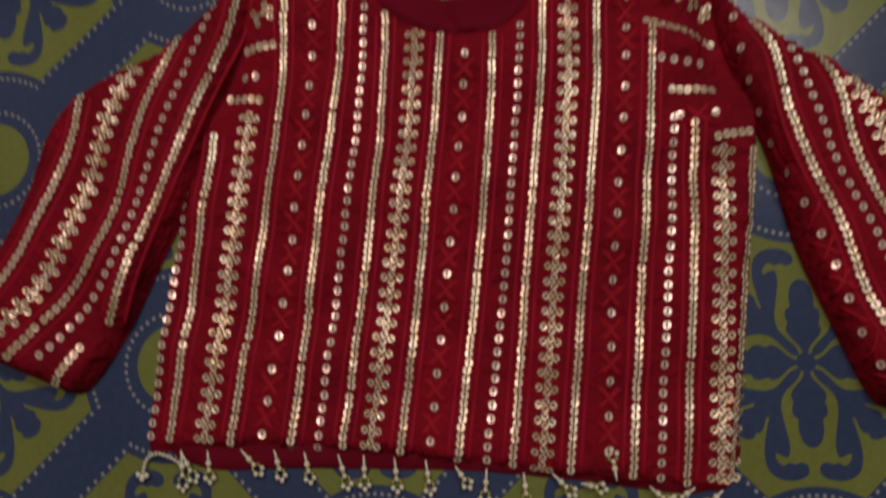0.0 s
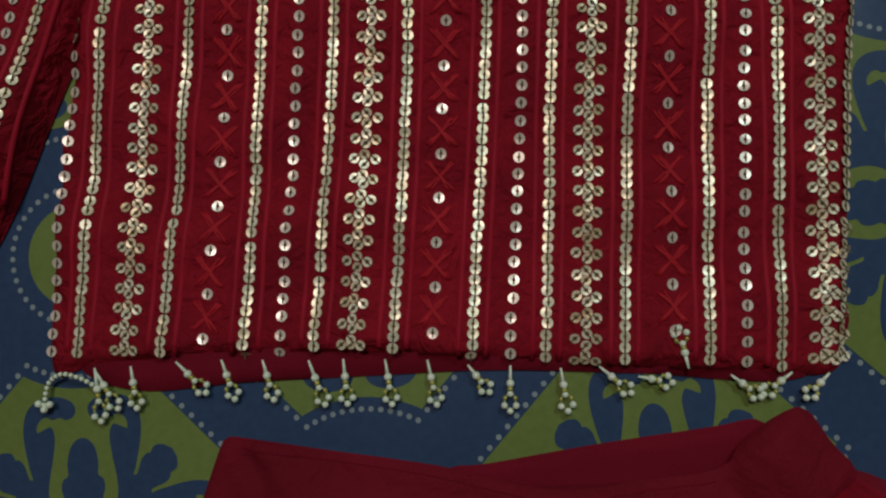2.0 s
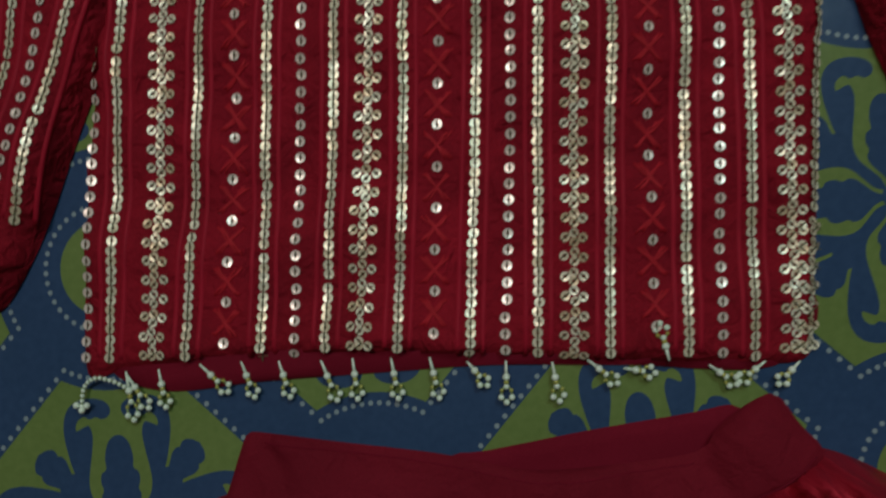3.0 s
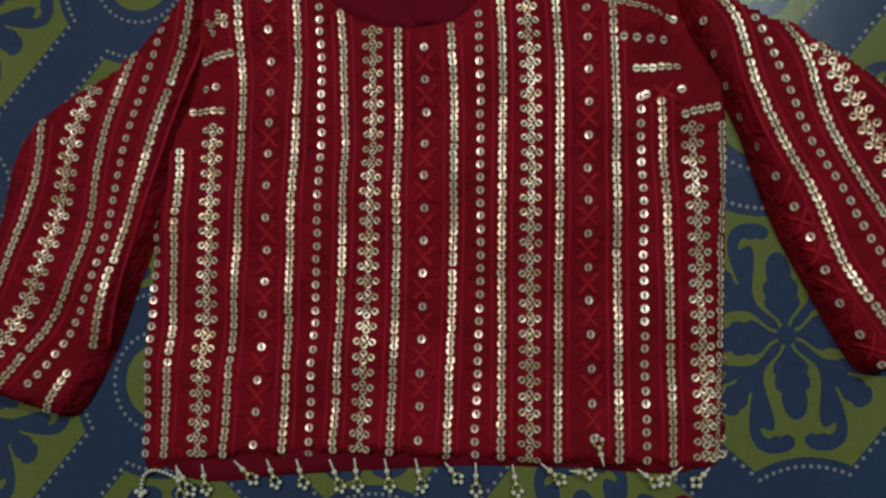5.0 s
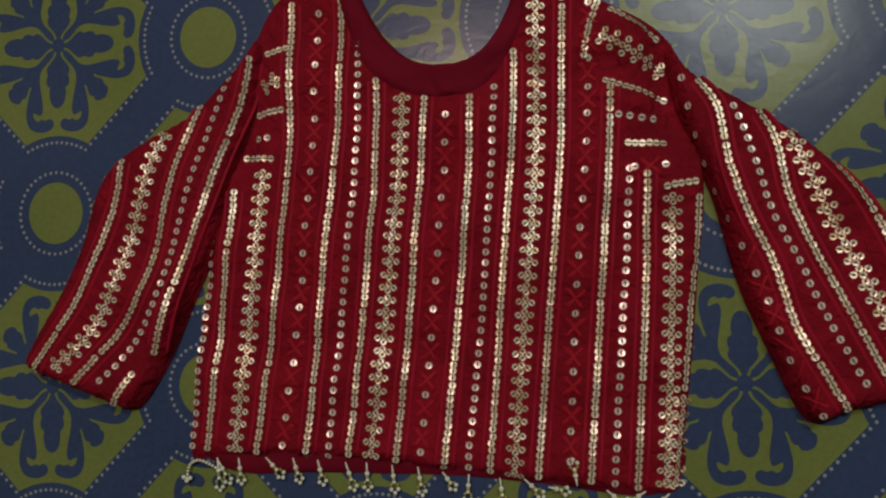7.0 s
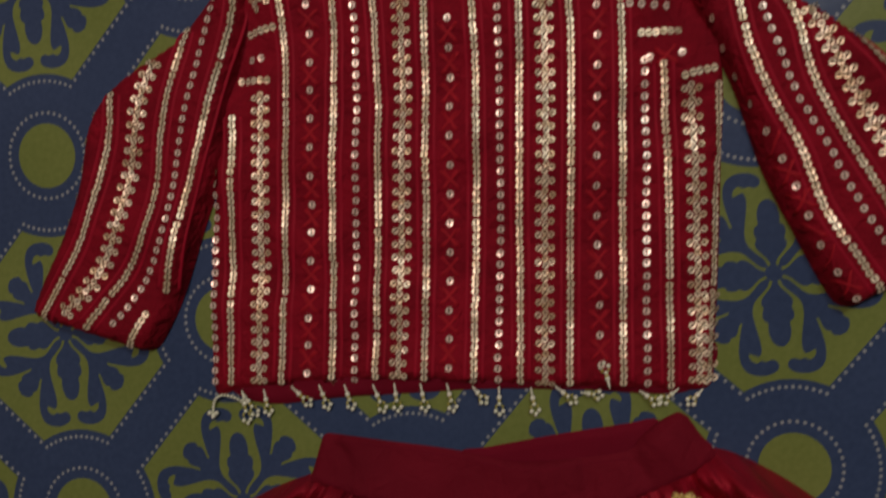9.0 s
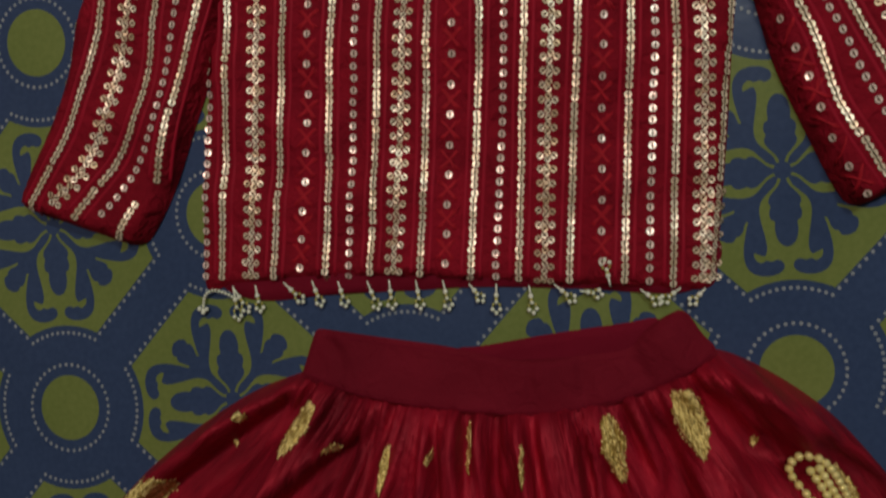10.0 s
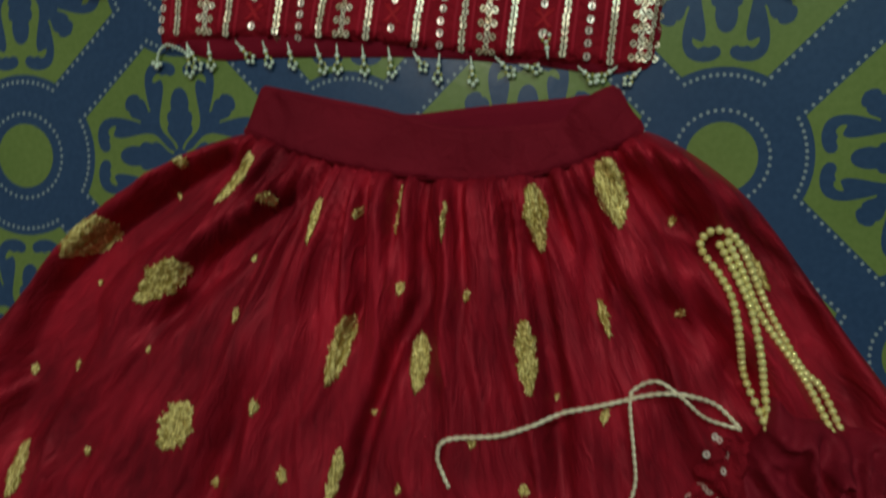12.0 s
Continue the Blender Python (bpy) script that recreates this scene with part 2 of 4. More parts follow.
def ring(points, radius, sides=6, closed=False, taper=None):
    """A tube along points."""
    p = [Vector(q) for q in points]
    n = len(p)
    verts, faces = [], []
    for i, q in enumerate(p):
        ahead = (p[(i + 1) % n] - p[i - 1]) if closed else (p[min(i + 1, n - 1)] - p[max(i - 1, 0)])
        ahead = ahead.normalized() if ahead.length > 1e-9 else Vector((1, 0, 0))
        side = ahead.cross(Vector((0.02, 0.03, 1))).normalized()
        up = side.cross(ahead)
        r = radius * (taper(i / (n - 1)) if taper else 1)
        for k in range(sides):
            a = 2 * math.pi * k / sides
            verts.append(q + side * (r * math.cos(a)) + up * (r * math.sin(a)))
    for i in range(n if closed else n - 1):
        j = (i + 1) % n
        for k in range(sides):
            faces.append((i * sides + k, i * sides + (k + 1) % sides, j * sides + (k + 1) % sides, j * sides + k))
    if not closed:
        faces += [tuple(range(sides))[::-1], tuple((n - 1) * sides + k for k in range(sides))]
    return verts, faces


def ball(r, rows=6, sides=10, sz=1.0):
    verts, faces = [(0, 0, -r * sz)], []
    for i in range(1, rows):
        a = math.pi * i / rows - math.pi / 2
        verts += [(r * math.cos(a) * math.cos(2 * math.pi * k / sides), r * math.cos(a) * math.sin(2 * math.pi * k / sides), r * sz * math.sin(a)) for k in range(sides)]
    verts.append((0, 0, r * sz))
    for k in range(sides):
        faces.append((0, 1 + (k + 1) % sides, 1 + k))
        for i in range(rows - 2):
            a, b = 1 + i * sides, 1 + (i + 1) * sides
            faces.append((a + k, a + (k + 1) % sides, b + (k + 1) % sides, b + k))
        a = 1 + (rows - 2) * sides
        faces.append((a + k, a + (k + 1) % sides, len(verts) - 1))
    return verts, faces


def flat(points, z):
    return [(x, y, z) for x, y in points], [tuple(range(len(points)))]


# ---------------------------------------------------------------- floor with its printed pattern
PITCH = 0.126
ROOM = (-1.55, 1.75, -1.75, 1.25, 2.65)

floor = part("floor", ([(ROOM[0], ROOM[2], -0.0009), (ROOM[1], ROOM[2], -0.0009), (ROOM[1], ROOM[3], -0.0009), (ROOM[0], ROOM[3], -0.0009),
                        (ROOM[0], ROOM[2], -0.05), (ROOM[1], ROOM[2], -0.05), (ROOM[1], ROOM[3], -0.05), (ROOM[0], ROOM[3], -0.05)],
                       [(0, 1, 2, 3), (7, 6, 5, 4), (0, 4, 5, 1), (1, 5, 6, 2), (2, 6, 7, 3), (3, 7, 4, 0)]), VINYL_BLUE, None)
for poly in floor.data.polygons:
    poly.use_smooth = False
tagged(floor, "blue and green patterned satin vinyl floor sheet", "floor", kind="structure")


def octagon():
    """The green field round a flower: straight slanting sides and hollow ends towards the discs."""
    r, out = 0.0575, []
    for q in range(4):
        a = math.pi / 2 * q
        for s in np.linspace(27.5, -27.5, 13):
            t = radians(s)
            x, y = PITCH - r * math.cos(t), -r * math.sin(t)
            out.append((x * math.cos(a) - y * math.sin(a), x * math.sin(a) + y * math.cos(a)))
    return out


def spin(points, a, flip=False):
    c, s = math.cos(a), math.sin(a)
    return [(x * c - (-y if flip else y) * s, x * s + (-y if flip else y) * c) for x, y in points]


def fan(points, z):
    """A flat outline as a fan round its middle."""
    p = np.array(points)
    n = len(p)
    return [(x, y, z) for x, y in [p.mean(0), *p]], [(0, 1 + i, 1 + (i + 1) % n) for i in range(n)]


def profile(rows, step=0.0006):
    """A leaf along +x from (distance, half width) rows, smoothed."""
    line = spline(rows, step)
    return [tuple(q) for q in line] + [(x, -y) for x, y in line[::-1]]


def flower():
    """The blue print of one flower: four lobed leaves, and between them four sprays of a bud and two hooked scrolls."""
    blue = []
    leaf = profile([(0.0030, 0.0005), (0.0090, 0.0031), (0.0130, 0.0066), (0.0165, 0.0093), (0.0200, 0.0099), (0.0220, 0.0087), (0.0260, 0.0099), (0.0300, 0.0092), (0.0318, 0.0068),
                    (0.0360, 0.0071), (0.0400, 0.0066), (0.0440, 0.0052), (0.0468, 0.0026), (0.0475, 0.0003)], 0.0014)
    # one side of a spray: along the leaf, round the flame-shaped notch and the hook, back to the slit, then the bud
    edge = [(0.0055, 0.0036), (0.0090, 0.0052), (0.0130, 0.0092), (0.0170, 0.0132), (0.0210, 0.0152), (0.0260, 0.0158), (0.0320, 0.0150), (0.0380, 0.0138), (0.0440, 0.0128), (0.0490, 0.0126),
            (0.0528, 0.0142), (0.0520, 0.0170), (0.0506, 0.0208), (0.0548, 0.0200), (0.0572, 0.0164), (0.0556, 0.0136), (0.0566, 0.0102), (0.0554, 0.0074), (0.0562, 0.0044), (0.0586, 0.0028),
            (0.0616, 0.0033), (0.0642, 0.0066), (0.0655, 0.0120), (0.0650, 0.0180), (0.0625, 0.0230), (0.0580, 0.0260), (0.0520, 0.0270), (0.0460, 0.0266), (0.0400, 0.0254), (0.0350, 0.0242), (0.0308, 0.0228)]
    bud = [(0.0392, 0.0046), (0.0420, 0.0058), (0.0450, 0.0073), (0.0484, 0.0074), (0.0500, 0.0061), (0.0522, 0.0071), (0.0546, 0.0062), (0.0566, 0.0038)]
    k = math.sqrt(0.5)
    side = np.r_[spline(edge, 0.0017), spline([((x + y) * k, (x - y) * k) for x, y in bud], 0.0017)]
    spray = [(0.0032, 0.0032), *map(tuple, side), (0.0409, 0.0409), *[(y, x) for x, y in side[::-1]]]
    for q in range(4):
        a = math.pi / 2 * q
        n = len(leaf) // 2
        blue.append(([(x, y, 0.0) for x, y in spin(leaf, a)], [(2 * n - 1 - i, 2 * n - 2 - i, i + 1, i) for i in range(n - 1)]))
        blue.append(flat(spin(spray, a), 0.0))
    blue.append(fan([(0.0056 * math.cos(k * math.pi / 10), 0.0056 * math.sin(k * math.pi / 10)) for k in range(20)], 0.00006))
    return joined(blue)


def dot(x, y, r=0.00132):
    return [(x + r * math.cos(k * math.pi / 3), y + r * math.sin(k * math.pi / 3), 0) for k in range(6)], [tuple(range(6))]


def dotted():
    """Dots round one disc, and along its hollow and slanting borders."""
    out = []
    for k in range(40):
        a = 2 * math.pi * k / 40
        out.append(dot(0.0302 * math.cos(a), 0.0302 * math.sin(a)))
    r = 0.0525
    for q in range(4):
        a = math.pi / 2 * q
        for s in np.linspace(-28, 28, 13):
            t = a + radians(s)
            out.append(dot(r * math.cos(t), r * math.sin(t)))
        x0, y0 = r * math.cos(radians(28)), r * math.sin(radians(28))
        away = PITCH - y0, PITCH - x0
        for s in np.linspace(0, 1, 14)[1:-1]:
            x, y = x0 + (away[0] - x0) * s, y0 + (away[1] - y0) * s
            out.append(dot(*spin([(x, y)], a)[0]))
    return joined(out)


def tiled(unit, odd, z, rim=0.135):
    v, f = np.array([tuple(p) for p in unit[0]]), unit[1]
    verts, faces, k = [], [], 0
    for c in range(math.ceil((ROOM[0] + rim) / PITCH), math.floor((ROOM[1] - rim) / PITCH) + 1):
        for r in range(math.ceil((ROOM[2] + rim) / 1.04 / PITCH), math.floor((ROOM[3] - rim) / 1.04 / PITCH) + 1):
            if (c + r) % 2 == odd:
                verts.append(v + (PITCH * c, PITCH * r, z))
                faces += [tuple(i + k for i in q) for q in f]
                k += len(v)
    p = np.concatenate(verts)
    x, y = p[:, 0].copy(), p[:, 1].copy()
    both = np.clip(x * y, -0.12, 0.12)
    p[:, 0] = -0.0003 + 0.9816 * x - 0.0196 * y - 0.0248 * both
    p[:, 1] = 0.0005 + 0.0121 * x + 1.0159 * y - 0.0723 * both
    return p, faces


disc = [(0.0228 * math.cos(k * math.pi / 20), 0.0228 * math.sin(k * math.pi / 20)) for k in range(40)]
for name, unit, odd, z, material in (("green_field", flat(octagon(), 0), 0, -0.0007, VINYL_GREEN), ("green_disc", flat(disc, 0), 1, -0.0007, VINYL_GREEN),
                                     ("blue_flower_print", flower(), 0, -0.00060, VINYL_BLUE), ("pale_dot_print", dotted(), 1, -0.0006, VINYL_DOT)):
    tagged(part(name, tiled(unit, odd, z), material, floor), kind="stuff")


# ---------------------------------------------------------------- the room around
def slab(x0, x1, y0, y1, z0, z1):
    v = [(x, y, z) for z in (z0, z1) for y in (y0, y1) for x in (x0, x1)]
    return v, [(0, 2, 3, 1), (4, 5, 7, 6), (0, 1, 5, 4), (1, 3, 7, 5), (3, 2, 6, 7), (2, 0, 4, 6)]


X0, X1, Y0, Y1, TOP = ROOM
for name, box in (("wall_north", (X0 - 0.1, X1 + 0.1, Y1, Y1 + 0.1, -0.05, TOP)), ("wall_south", (X0 - 0.1, X1 + 0.1, Y0 - 0.1, Y0, -0.05, TOP)),
                  ("wall_west", (X0 - 0.1, X0, Y0, Y1, -0.05, TOP)), ("wall_east", (X1, X1 + 0.1, Y0, Y1, -0.05, TOP)),
                  ("ceiling", (X0 - 0.1, X1 + 0.1, Y0 - 0.1, Y1 + 0.1, TOP, TOP + 0.1))):
    ob = part(name, mesh_of(name, *slab(*box), PAINT, smooth=False), PAINT, None)
    tagged(ob, "plain beige painted room surface", "ceiling" if name == "ceiling" else "wall", kind="structure")

fitting = empty("tube_light", TUBE[0], TUBE[1], TUBE[2], "lit white tube light fixed on the wall", "lamp")
part("batten", mesh_of("batten", *slab(-0.33, 0.33, 0.06, 0.13, -0.03, 0.03), WHITE, smooth=False), WHITE, fitting)
part("tube", ring([(-0.30, 0.02, 0.01), (0.0, 0.02, 0.01), (0.30, 0.02, 0.01)], 0.013, 12), GLOW, fitting, "glowing glass tube")

ceiling_light = empty("ceiling_light", CEILING_LAMP[0], CEILING_LAMP[1], CEILING_LAMP[2], "lit round white light on the ceiling", "lamp")
part("housing", ring([(0, 0, 0.03), (0, 0, 0.015), (0, 0, -0.012)], 0.13, 32), WHITE, ceiling_light)
part("diffuser", ring([(0, 0, -0.012), (0, 0, -0.020), (0, 0, -0.026)], 0.118, 32), GLOW, ceiling_light, "glowing white diffuser")


# ---------------------------------------------------------------- the blouse
blouse = empty("blouse", 0.04, 0.08, 0.0, "red sequinned blouse with beaded hem laid flat on the floor", "blouse")


def sewn(name, data, material, parent, label=""):
    """A part given in world places, under the blouse or one of its parts."""
    ob = part(name, data, material, parent, label)
    if parent == blouse:
        ob.location = (-0.04, -0.08, 0.0)
    return ob


BODY = Cloth([(-0.1350, -0.050), (-0.1305, 0.021), (-0.1242, 0.072), (-0.1165, 0.113), (-0.113, 0.160), (-0.104, 0.210), (-0.089, 0.252), (-0.074, 0.279), (-0.050, 0.291),
              (-0.020, 0.305), (-0.014, 0.288), (-0.002, 0.263), (0.010, 0.245), (0.026, 0.231), (0.046, 0.226), (0.068, 0.229), (0.084, 0.242), (0.096, 0.264), (0.104, 0.288),
              (0.110, 0.300), (0.135, 0.287), (0.160, 0.266), (0.190, 0.248), (0.207, 0.228), (0.222, 0.180), (0.225, 0.130), (0.220, 0.080), (0.214, 0.020), (0.206, -0.045),
              (0.202, -0.066), (0.178, -0.067), (0.130, -0.063), (0.080, -0.058), (0.030, -0.053), (-0.030, -0.049), (-0.080, -0.049), (-0.120, -0.051)],
             0.0072, 0.0045, folds=humped(ripples((0.0009, 45, 6, 0.4), (0.0006, 110, -14, 1.0), (0.0013, 12, 62, 2.0), (0.0010, -9, 120, 0.5), (0.0006, 190, 20, 0.5), grain=0.0040, size=26),
                                            ((0.176, 0.238, 0.020, 0.016, -0.6, 0.009), (0.172, 0.196, 0.020, 0.007, -0.3, 0.005), (0.150, 0.225, 0.006, 0.040, 0.1, -0.004), (0.202, 0.205, 0.009, 0.032, 0.2, -0.011),
                                             (-0.072, 0.225, 0.012, 0.030, 0.0, 0.004), (-0.086, 0.190, 0.006, 0.05, -0.2, -0.004))), step=0.0035)
SLEEVE_L = Cloth([(-0.088, 0.250), (-0.101, 0.231), (-0.133, 0.201), (-0.180, 0.174), (-0.208, 0.145), (-0.219, 0.104), (-0.236, 0.067), (-0.256, 0.034), (-0.264, 0.013),
                  (-0.236, 0.000), (-0.213, -0.009), (-0.184, -0.019), (-0.171, -0.013), (-0.151, 0.020), (-0.133, 0.062), (-0.113, 0.108), (-0.100, 0.155), (-0.085, 0.205), (-0.079, 0.244)],
                 0.0185, 0.012, folds=ripples((0.0013, 70, -30, 0.3), (0.0009, 30, 70, 1.1), grain=0.003, size=24), step=0.0035)
SLEEVE_R = Cloth([(0.203, 0.236), (0.218, 0.212), (0.247, 0.193), (0.278, 0.172), (0.308, 0.145), (0.332, 0.117), (0.350, 0.085), (0.362, 0.045), (0.362, 0.004),
                  (0.345, -0.003), (0.326, -0.009), (0.307, -0.014), (0.290, -0.021), (0.279, -0.014), (0.261, 0.026), (0.244, 0.069), (0.231, 0.121), (0.219, 0.153), (0.206, 0.190), (0.201, 0.220)],
                 0.0185, 0.012, folds=ripples((0.0013, 70, 30, 0.8), (0.0009, 40, -60, 0.1), grain=0.003, size=24), step=0.0035)
BACK = Cloth([(-0.112, -0.030), (-0.1235, -0.050), (-0.097, -0.0620), (-0.050, -0.0605), (0.010, -0.0600), (0.060, -0.0600), (0.120, -0.0640), (0.190, -0.0680), (0.196, -0.03), (0.03, -0.02)],
             0.003, 0.004, folds=ripples((0.0004, 90, 0, 0), grain=0.001), step=0.004)
NECK = Cloth([(-0.022, 0.300), (-0.014, 0.288), (-0.002, 0.263), (0.010, 0.245), (0.026, 0.231), (0.046, 0.226), (0.068, 0.229), (0.084, 0.242), (0.096, 0.264), (0.104, 0.288), (0.110, 0.296),
              (0.108, 0.262), (0.098, 0.233), (0.079, 0.209), (0.051, 0.2015), (0.021, 0.207), (-0.002, 0.223), (-0.017, 0.252), (-0.026, 0.285)],
             0.0022, 0.002, base=0.0006, folds=humped(ripples((0.0007, 60, 20, 0.0), (0.0006, 25, 130, 0.7), (0.0005, 170, 60, 0.2), grain=0.0025, size=45),
                                   ((0.041, 0.2105, 0.0025, 0.010, 0.7, -0.006), (0.035, 0.213, 0.003, 0.009, 0.7, 0.004), (0.004, 0.236, 0.003, 0.012, 0.9, -0.002), (0.088, 0.225, 0.003, 0.010, -0.8, -0.002))), step=0.0022, under=BODY)
sewn("back_panel", BACK.mesh(), PLAIN_RED, blouse, "plain maroon back layer below the hem")
sewn("front_panel", BODY.mesh(), GEORGETTE, blouse, "dark red striped front panel")
sewn("sleeve", SLEEVE_L.mesh(), GEORGETTE, blouse)
sewn("sleeve", SLEEVE_R.mesh(), GEORGETTE, blouse)
sewn("neckband", NECK.mesh(), PLAIN_RED, blouse, "plain maroon facing round the scooped neck")

rng = random.Random(7)


def sequin(r=0.0025, hole=0.22):
    """A thin cupped disc with a small hole, at z = 0."""
    n, verts, faces = 10, [], []
    for rad, z in ((hole * r, -0.00010), (0.72 * r, 0.0), (r, 0.00007)):
        verts += [(rad * math.cos(2 * math.pi * k / n), rad * math.sin(2 * math.pi * k / n), z) for k in range(n)]
    for i in range(2):
        for k in range(n):
            faces.append((i * n + k, i * n + (k + 1) % n, (i + 1) * n + (k + 1) % n, (i + 1) * n + k))
    return verts, faces


def thread(p, ahead, r, w=0.00035):
    """The short dark stitch that holds a sequin."""
    side = Vector((-ahead.y, ahead.x, 0))
    up = Vector((0, 0, 0.0006))
    q = [p - ahead * r - side * w, p - ahead * r + side * w, p + ahead * r + side * w, p + ahead * r - side * w]
    return [v + up * (0.55 if k in (0, 1, 2, 3) else 1) for k, v in enumerate(q)] + [p + up * 1.25 - ahead * r * 0.6, p + up * 1.25 + ahead * r * 0.6], \
        [(0, 4, 1), (3, 2, 5), (0, 3, 5, 4), (1, 4, 5, 2)]


def seated(cloth, x, y, ahead, tilt=9, lift=0.0007, mean=(0, 0)):
    """The pose of a sequin that lies on a cloth at x, y."""
    e = 0.002
    z = cloth.height(np.array([(x, y), (x + e, y), (x, y + e)]))
    nrm = Vector((z[0] - z[1], z[0] - z[2], e)).normalized()
    turn = Vector((0, 0, 1)).rotation_difference(nrm).to_matrix().to_4x4()
    lean = Euler((radians(rng.gauss(mean[0], tilt)), radians(rng.gauss(mean[1], tilt)), math.atan2(ahead[1], ahead[0])))
    return Matrix.Translation((x, y, z[0] + lift)) @ turn @ lean.to_matrix().to_4x4()


SEQ, SEQ_SPOT, SEQ_SMALL = sequin(0.00246, 0.30), sequin(0.00245, 0.31), sequin(0.00226, 0.40)


def run(line, cloth, pitch, offsets, unit, slit, stitch_r=0.0022, jitter=0.0002, tilt=2.8, w=0.00024):
    """Sequins along a line on a cloth, with their stitches: offsets across and along the line for each step."""
    line = np.array(line)
    s = np.r_[0, np.cumsum(np.linalg.norm(np.diff(line, axis=0), axis=1))]
    discs, stitches, count = [], [], int(s[-1] / pitch)
    left, lean, skip = 0, (0, 0), 0.0
    for i in range(count + 1):
        if left == 0:
            left, lean, skip = rng.randint(7, 17), (rng.gauss(0, 5), rng.gauss(0, 5)), skip + rng.choice((0, 0, 0.0010, 0.0018))
        left -= 1
        for across, along, turn in offsets:
            t = min(max(i * pitch + along + (skip if pitch < 0.006 else 0), 0), s[-1])
            x, y = np.interp(t, s, line[:, 0]), np.interp(t, s, line[:, 1])
            t2 = min(t + 0.003, s[-1])
            d = Vector((np.interp(t2, s, line[:, 0]) - np.interp(t2 - 0.004, s, line[:, 0]), np.interp(t2, s, line[:, 1]) - np.interp(t2 - 0.004, s, line[:, 1]), 0)).normalized()
            x += -d.y * across + rng.gauss(0, jitter)
            y += d.x * across + rng.gauss(0, jitter)
            m = seated(cloth, x, y, d, tilt, 0.0007, lean)
            discs.append(moved(unit, m))
            if slit:
                a = Vector((d.x * math.cos(turn) - d.y * math.sin(turn), d.x * math.sin(turn) + d.y * math.cos(turn), 0))
                stitches.append(thread(m.translation, a, stitch_r, w))
    return joined(discs), joined(stitches)


CHAIN = [(0.0, 0.0, 0.0)]
CLOVER = [(-0.0042, 0.0, 0.85), (0.0, 0.0022, 0.75), (0.0, -0.0022, -0.75), (0.0042, 0.0, -0.85)]


def chain_line(line, cloth, lines=True):
    d, t = run(line, cloth, 0.0046, CHAIN, SEQ, True, 0.0025, w=0.00034)
    stripe = sewn("sequin_stripe", d, SEQUIN, blouse, "chain of overlapping champagne sequins")
    sewn("stitching", t, SLIT, stripe).location = (0, 0, 0)
    if lines:
        line = np.array(line)
        g = np.gradient(line, axis=0)
        g /= np.linalg.norm(g, axis=1)[:, None] + 1e-9
        for k in (-1, 1):
            side = line + np.c_[-g[:, 1], g[:, 0]] * 0.0057 * k
            ok = cloth.near(side)[2]
            if ok.sum() > 6:
                sewn("red_stitch_line", ring(cloth.at(side[ok], -0.0009), 0.00145, 8), LINE_RED, stripe).location = (0, 0, 0)


def clover_line(line, cloth):
    d, t = run(line, cloth, 0.00885, CLOVER, SEQ_SMALL, True, 0.0021, w=0.00030)
    stripe = sewn("clover_stripe", d, COPPER, blouse, "row of clover clusters of champagne sequins")
    sewn("stitching", t, SLIT, stripe).location = (0, 0, 0)


def dot_line(line, cloth, pitch=0.00766):
    d, t = run(line, cloth, pitch, CHAIN, SEQ_SPOT, True, 0.0019, w=0.00032)
    stripe = sewn("spot_stripe", t, SLIT, blouse, "row of single silver sequins")
    n = len(SEQ_SPOT[0])
    for i in range(len(d[0]) // n):
        part("sequin", (d[0][i * n:(i + 1) * n], SEQ_SPOT[1]), SPOT, stripe)


def cross_line(line, cloth, pitch=0.0193):
    """Single sequins with a red stitched cross between each two."""
    line = np.array(line)
    dot_line(line, cloth, pitch)
    s = np.r_[0, np.cumsum(np.linalg.norm(np.diff(line, axis=0), axis=1))]
    for i in range(int(s[-1] / pitch)):
        t = (i + 0.5) * pitch
        c = np.array([np.interp(t, s, line[:, 0]), np.interp(t, s, line[:, 1])])
        d = np.array([np.interp(t + 0.002, s, line[:, 0]), np.interp(t + 0.002, s, line[:, 1])]) - c
        d /= np.linalg.norm(d)
        n = np.array([-d[1], d[0]])
        arms = []
        for a in (-1, 1):
            for k in range(3):
                lean = 0.0055 + rng.gauss(0, 0.0004)
                pts = [c + d * u * 0.0062 + n * a * u * lean + n * (k - 1) * 0.0005 * (1 + abs(u)) + d * rng.gauss(0, 0.0004) for u in np.linspace(-1, 1, 7)]
                d_edge, _, inside = cloth.near(np.array(pts))
                if (inside & (d_edge > 0.0025)).all():
                    arms.append(ring(cloth.at(pts, 0.0001 + 0.0002 * (a > 0)), 0.00058, 5))
        if arms:
            sewn("cross_stitch", joined(arms), STITCH, blouse, "bright red cross stitch")


# columns of the front panel, from one side seam to the other
KINDS = "dot chain clover chain cross chain".split()
TOPS = [0.105, 0.139, 0.153, 0.273, 0.276, 0.292, 0.243, 0.214, 0.206, 0.202, 0.199, 0.201, 0.208, 0.230, 0.285, 0.275, 0.262, 0.203, 0.152, 0.142, 0.133]
SEAT = [-0.1332, -0.1190, -0.1000, -0.0830, -0.0630, -0.0460, -0.0310, -0.0160, 0.0010, 0.0180, 0.0350, 0.0505, 0.0660, 0.0810, 0.0970, 0.1135, 0.1320, 0.1470, 0.1630, 0.1780, 0.1940]
FOOT = [-0.043, -0.044, -0.044, -0.046, -0.041, -0.048, -0.048, -0.046, -0.046, -0.048, -0.043, -0.053, -0.053, -0.056, -0.057, -0.059, -0.0464, -0.059, -0.060, -0.063, -0.061]

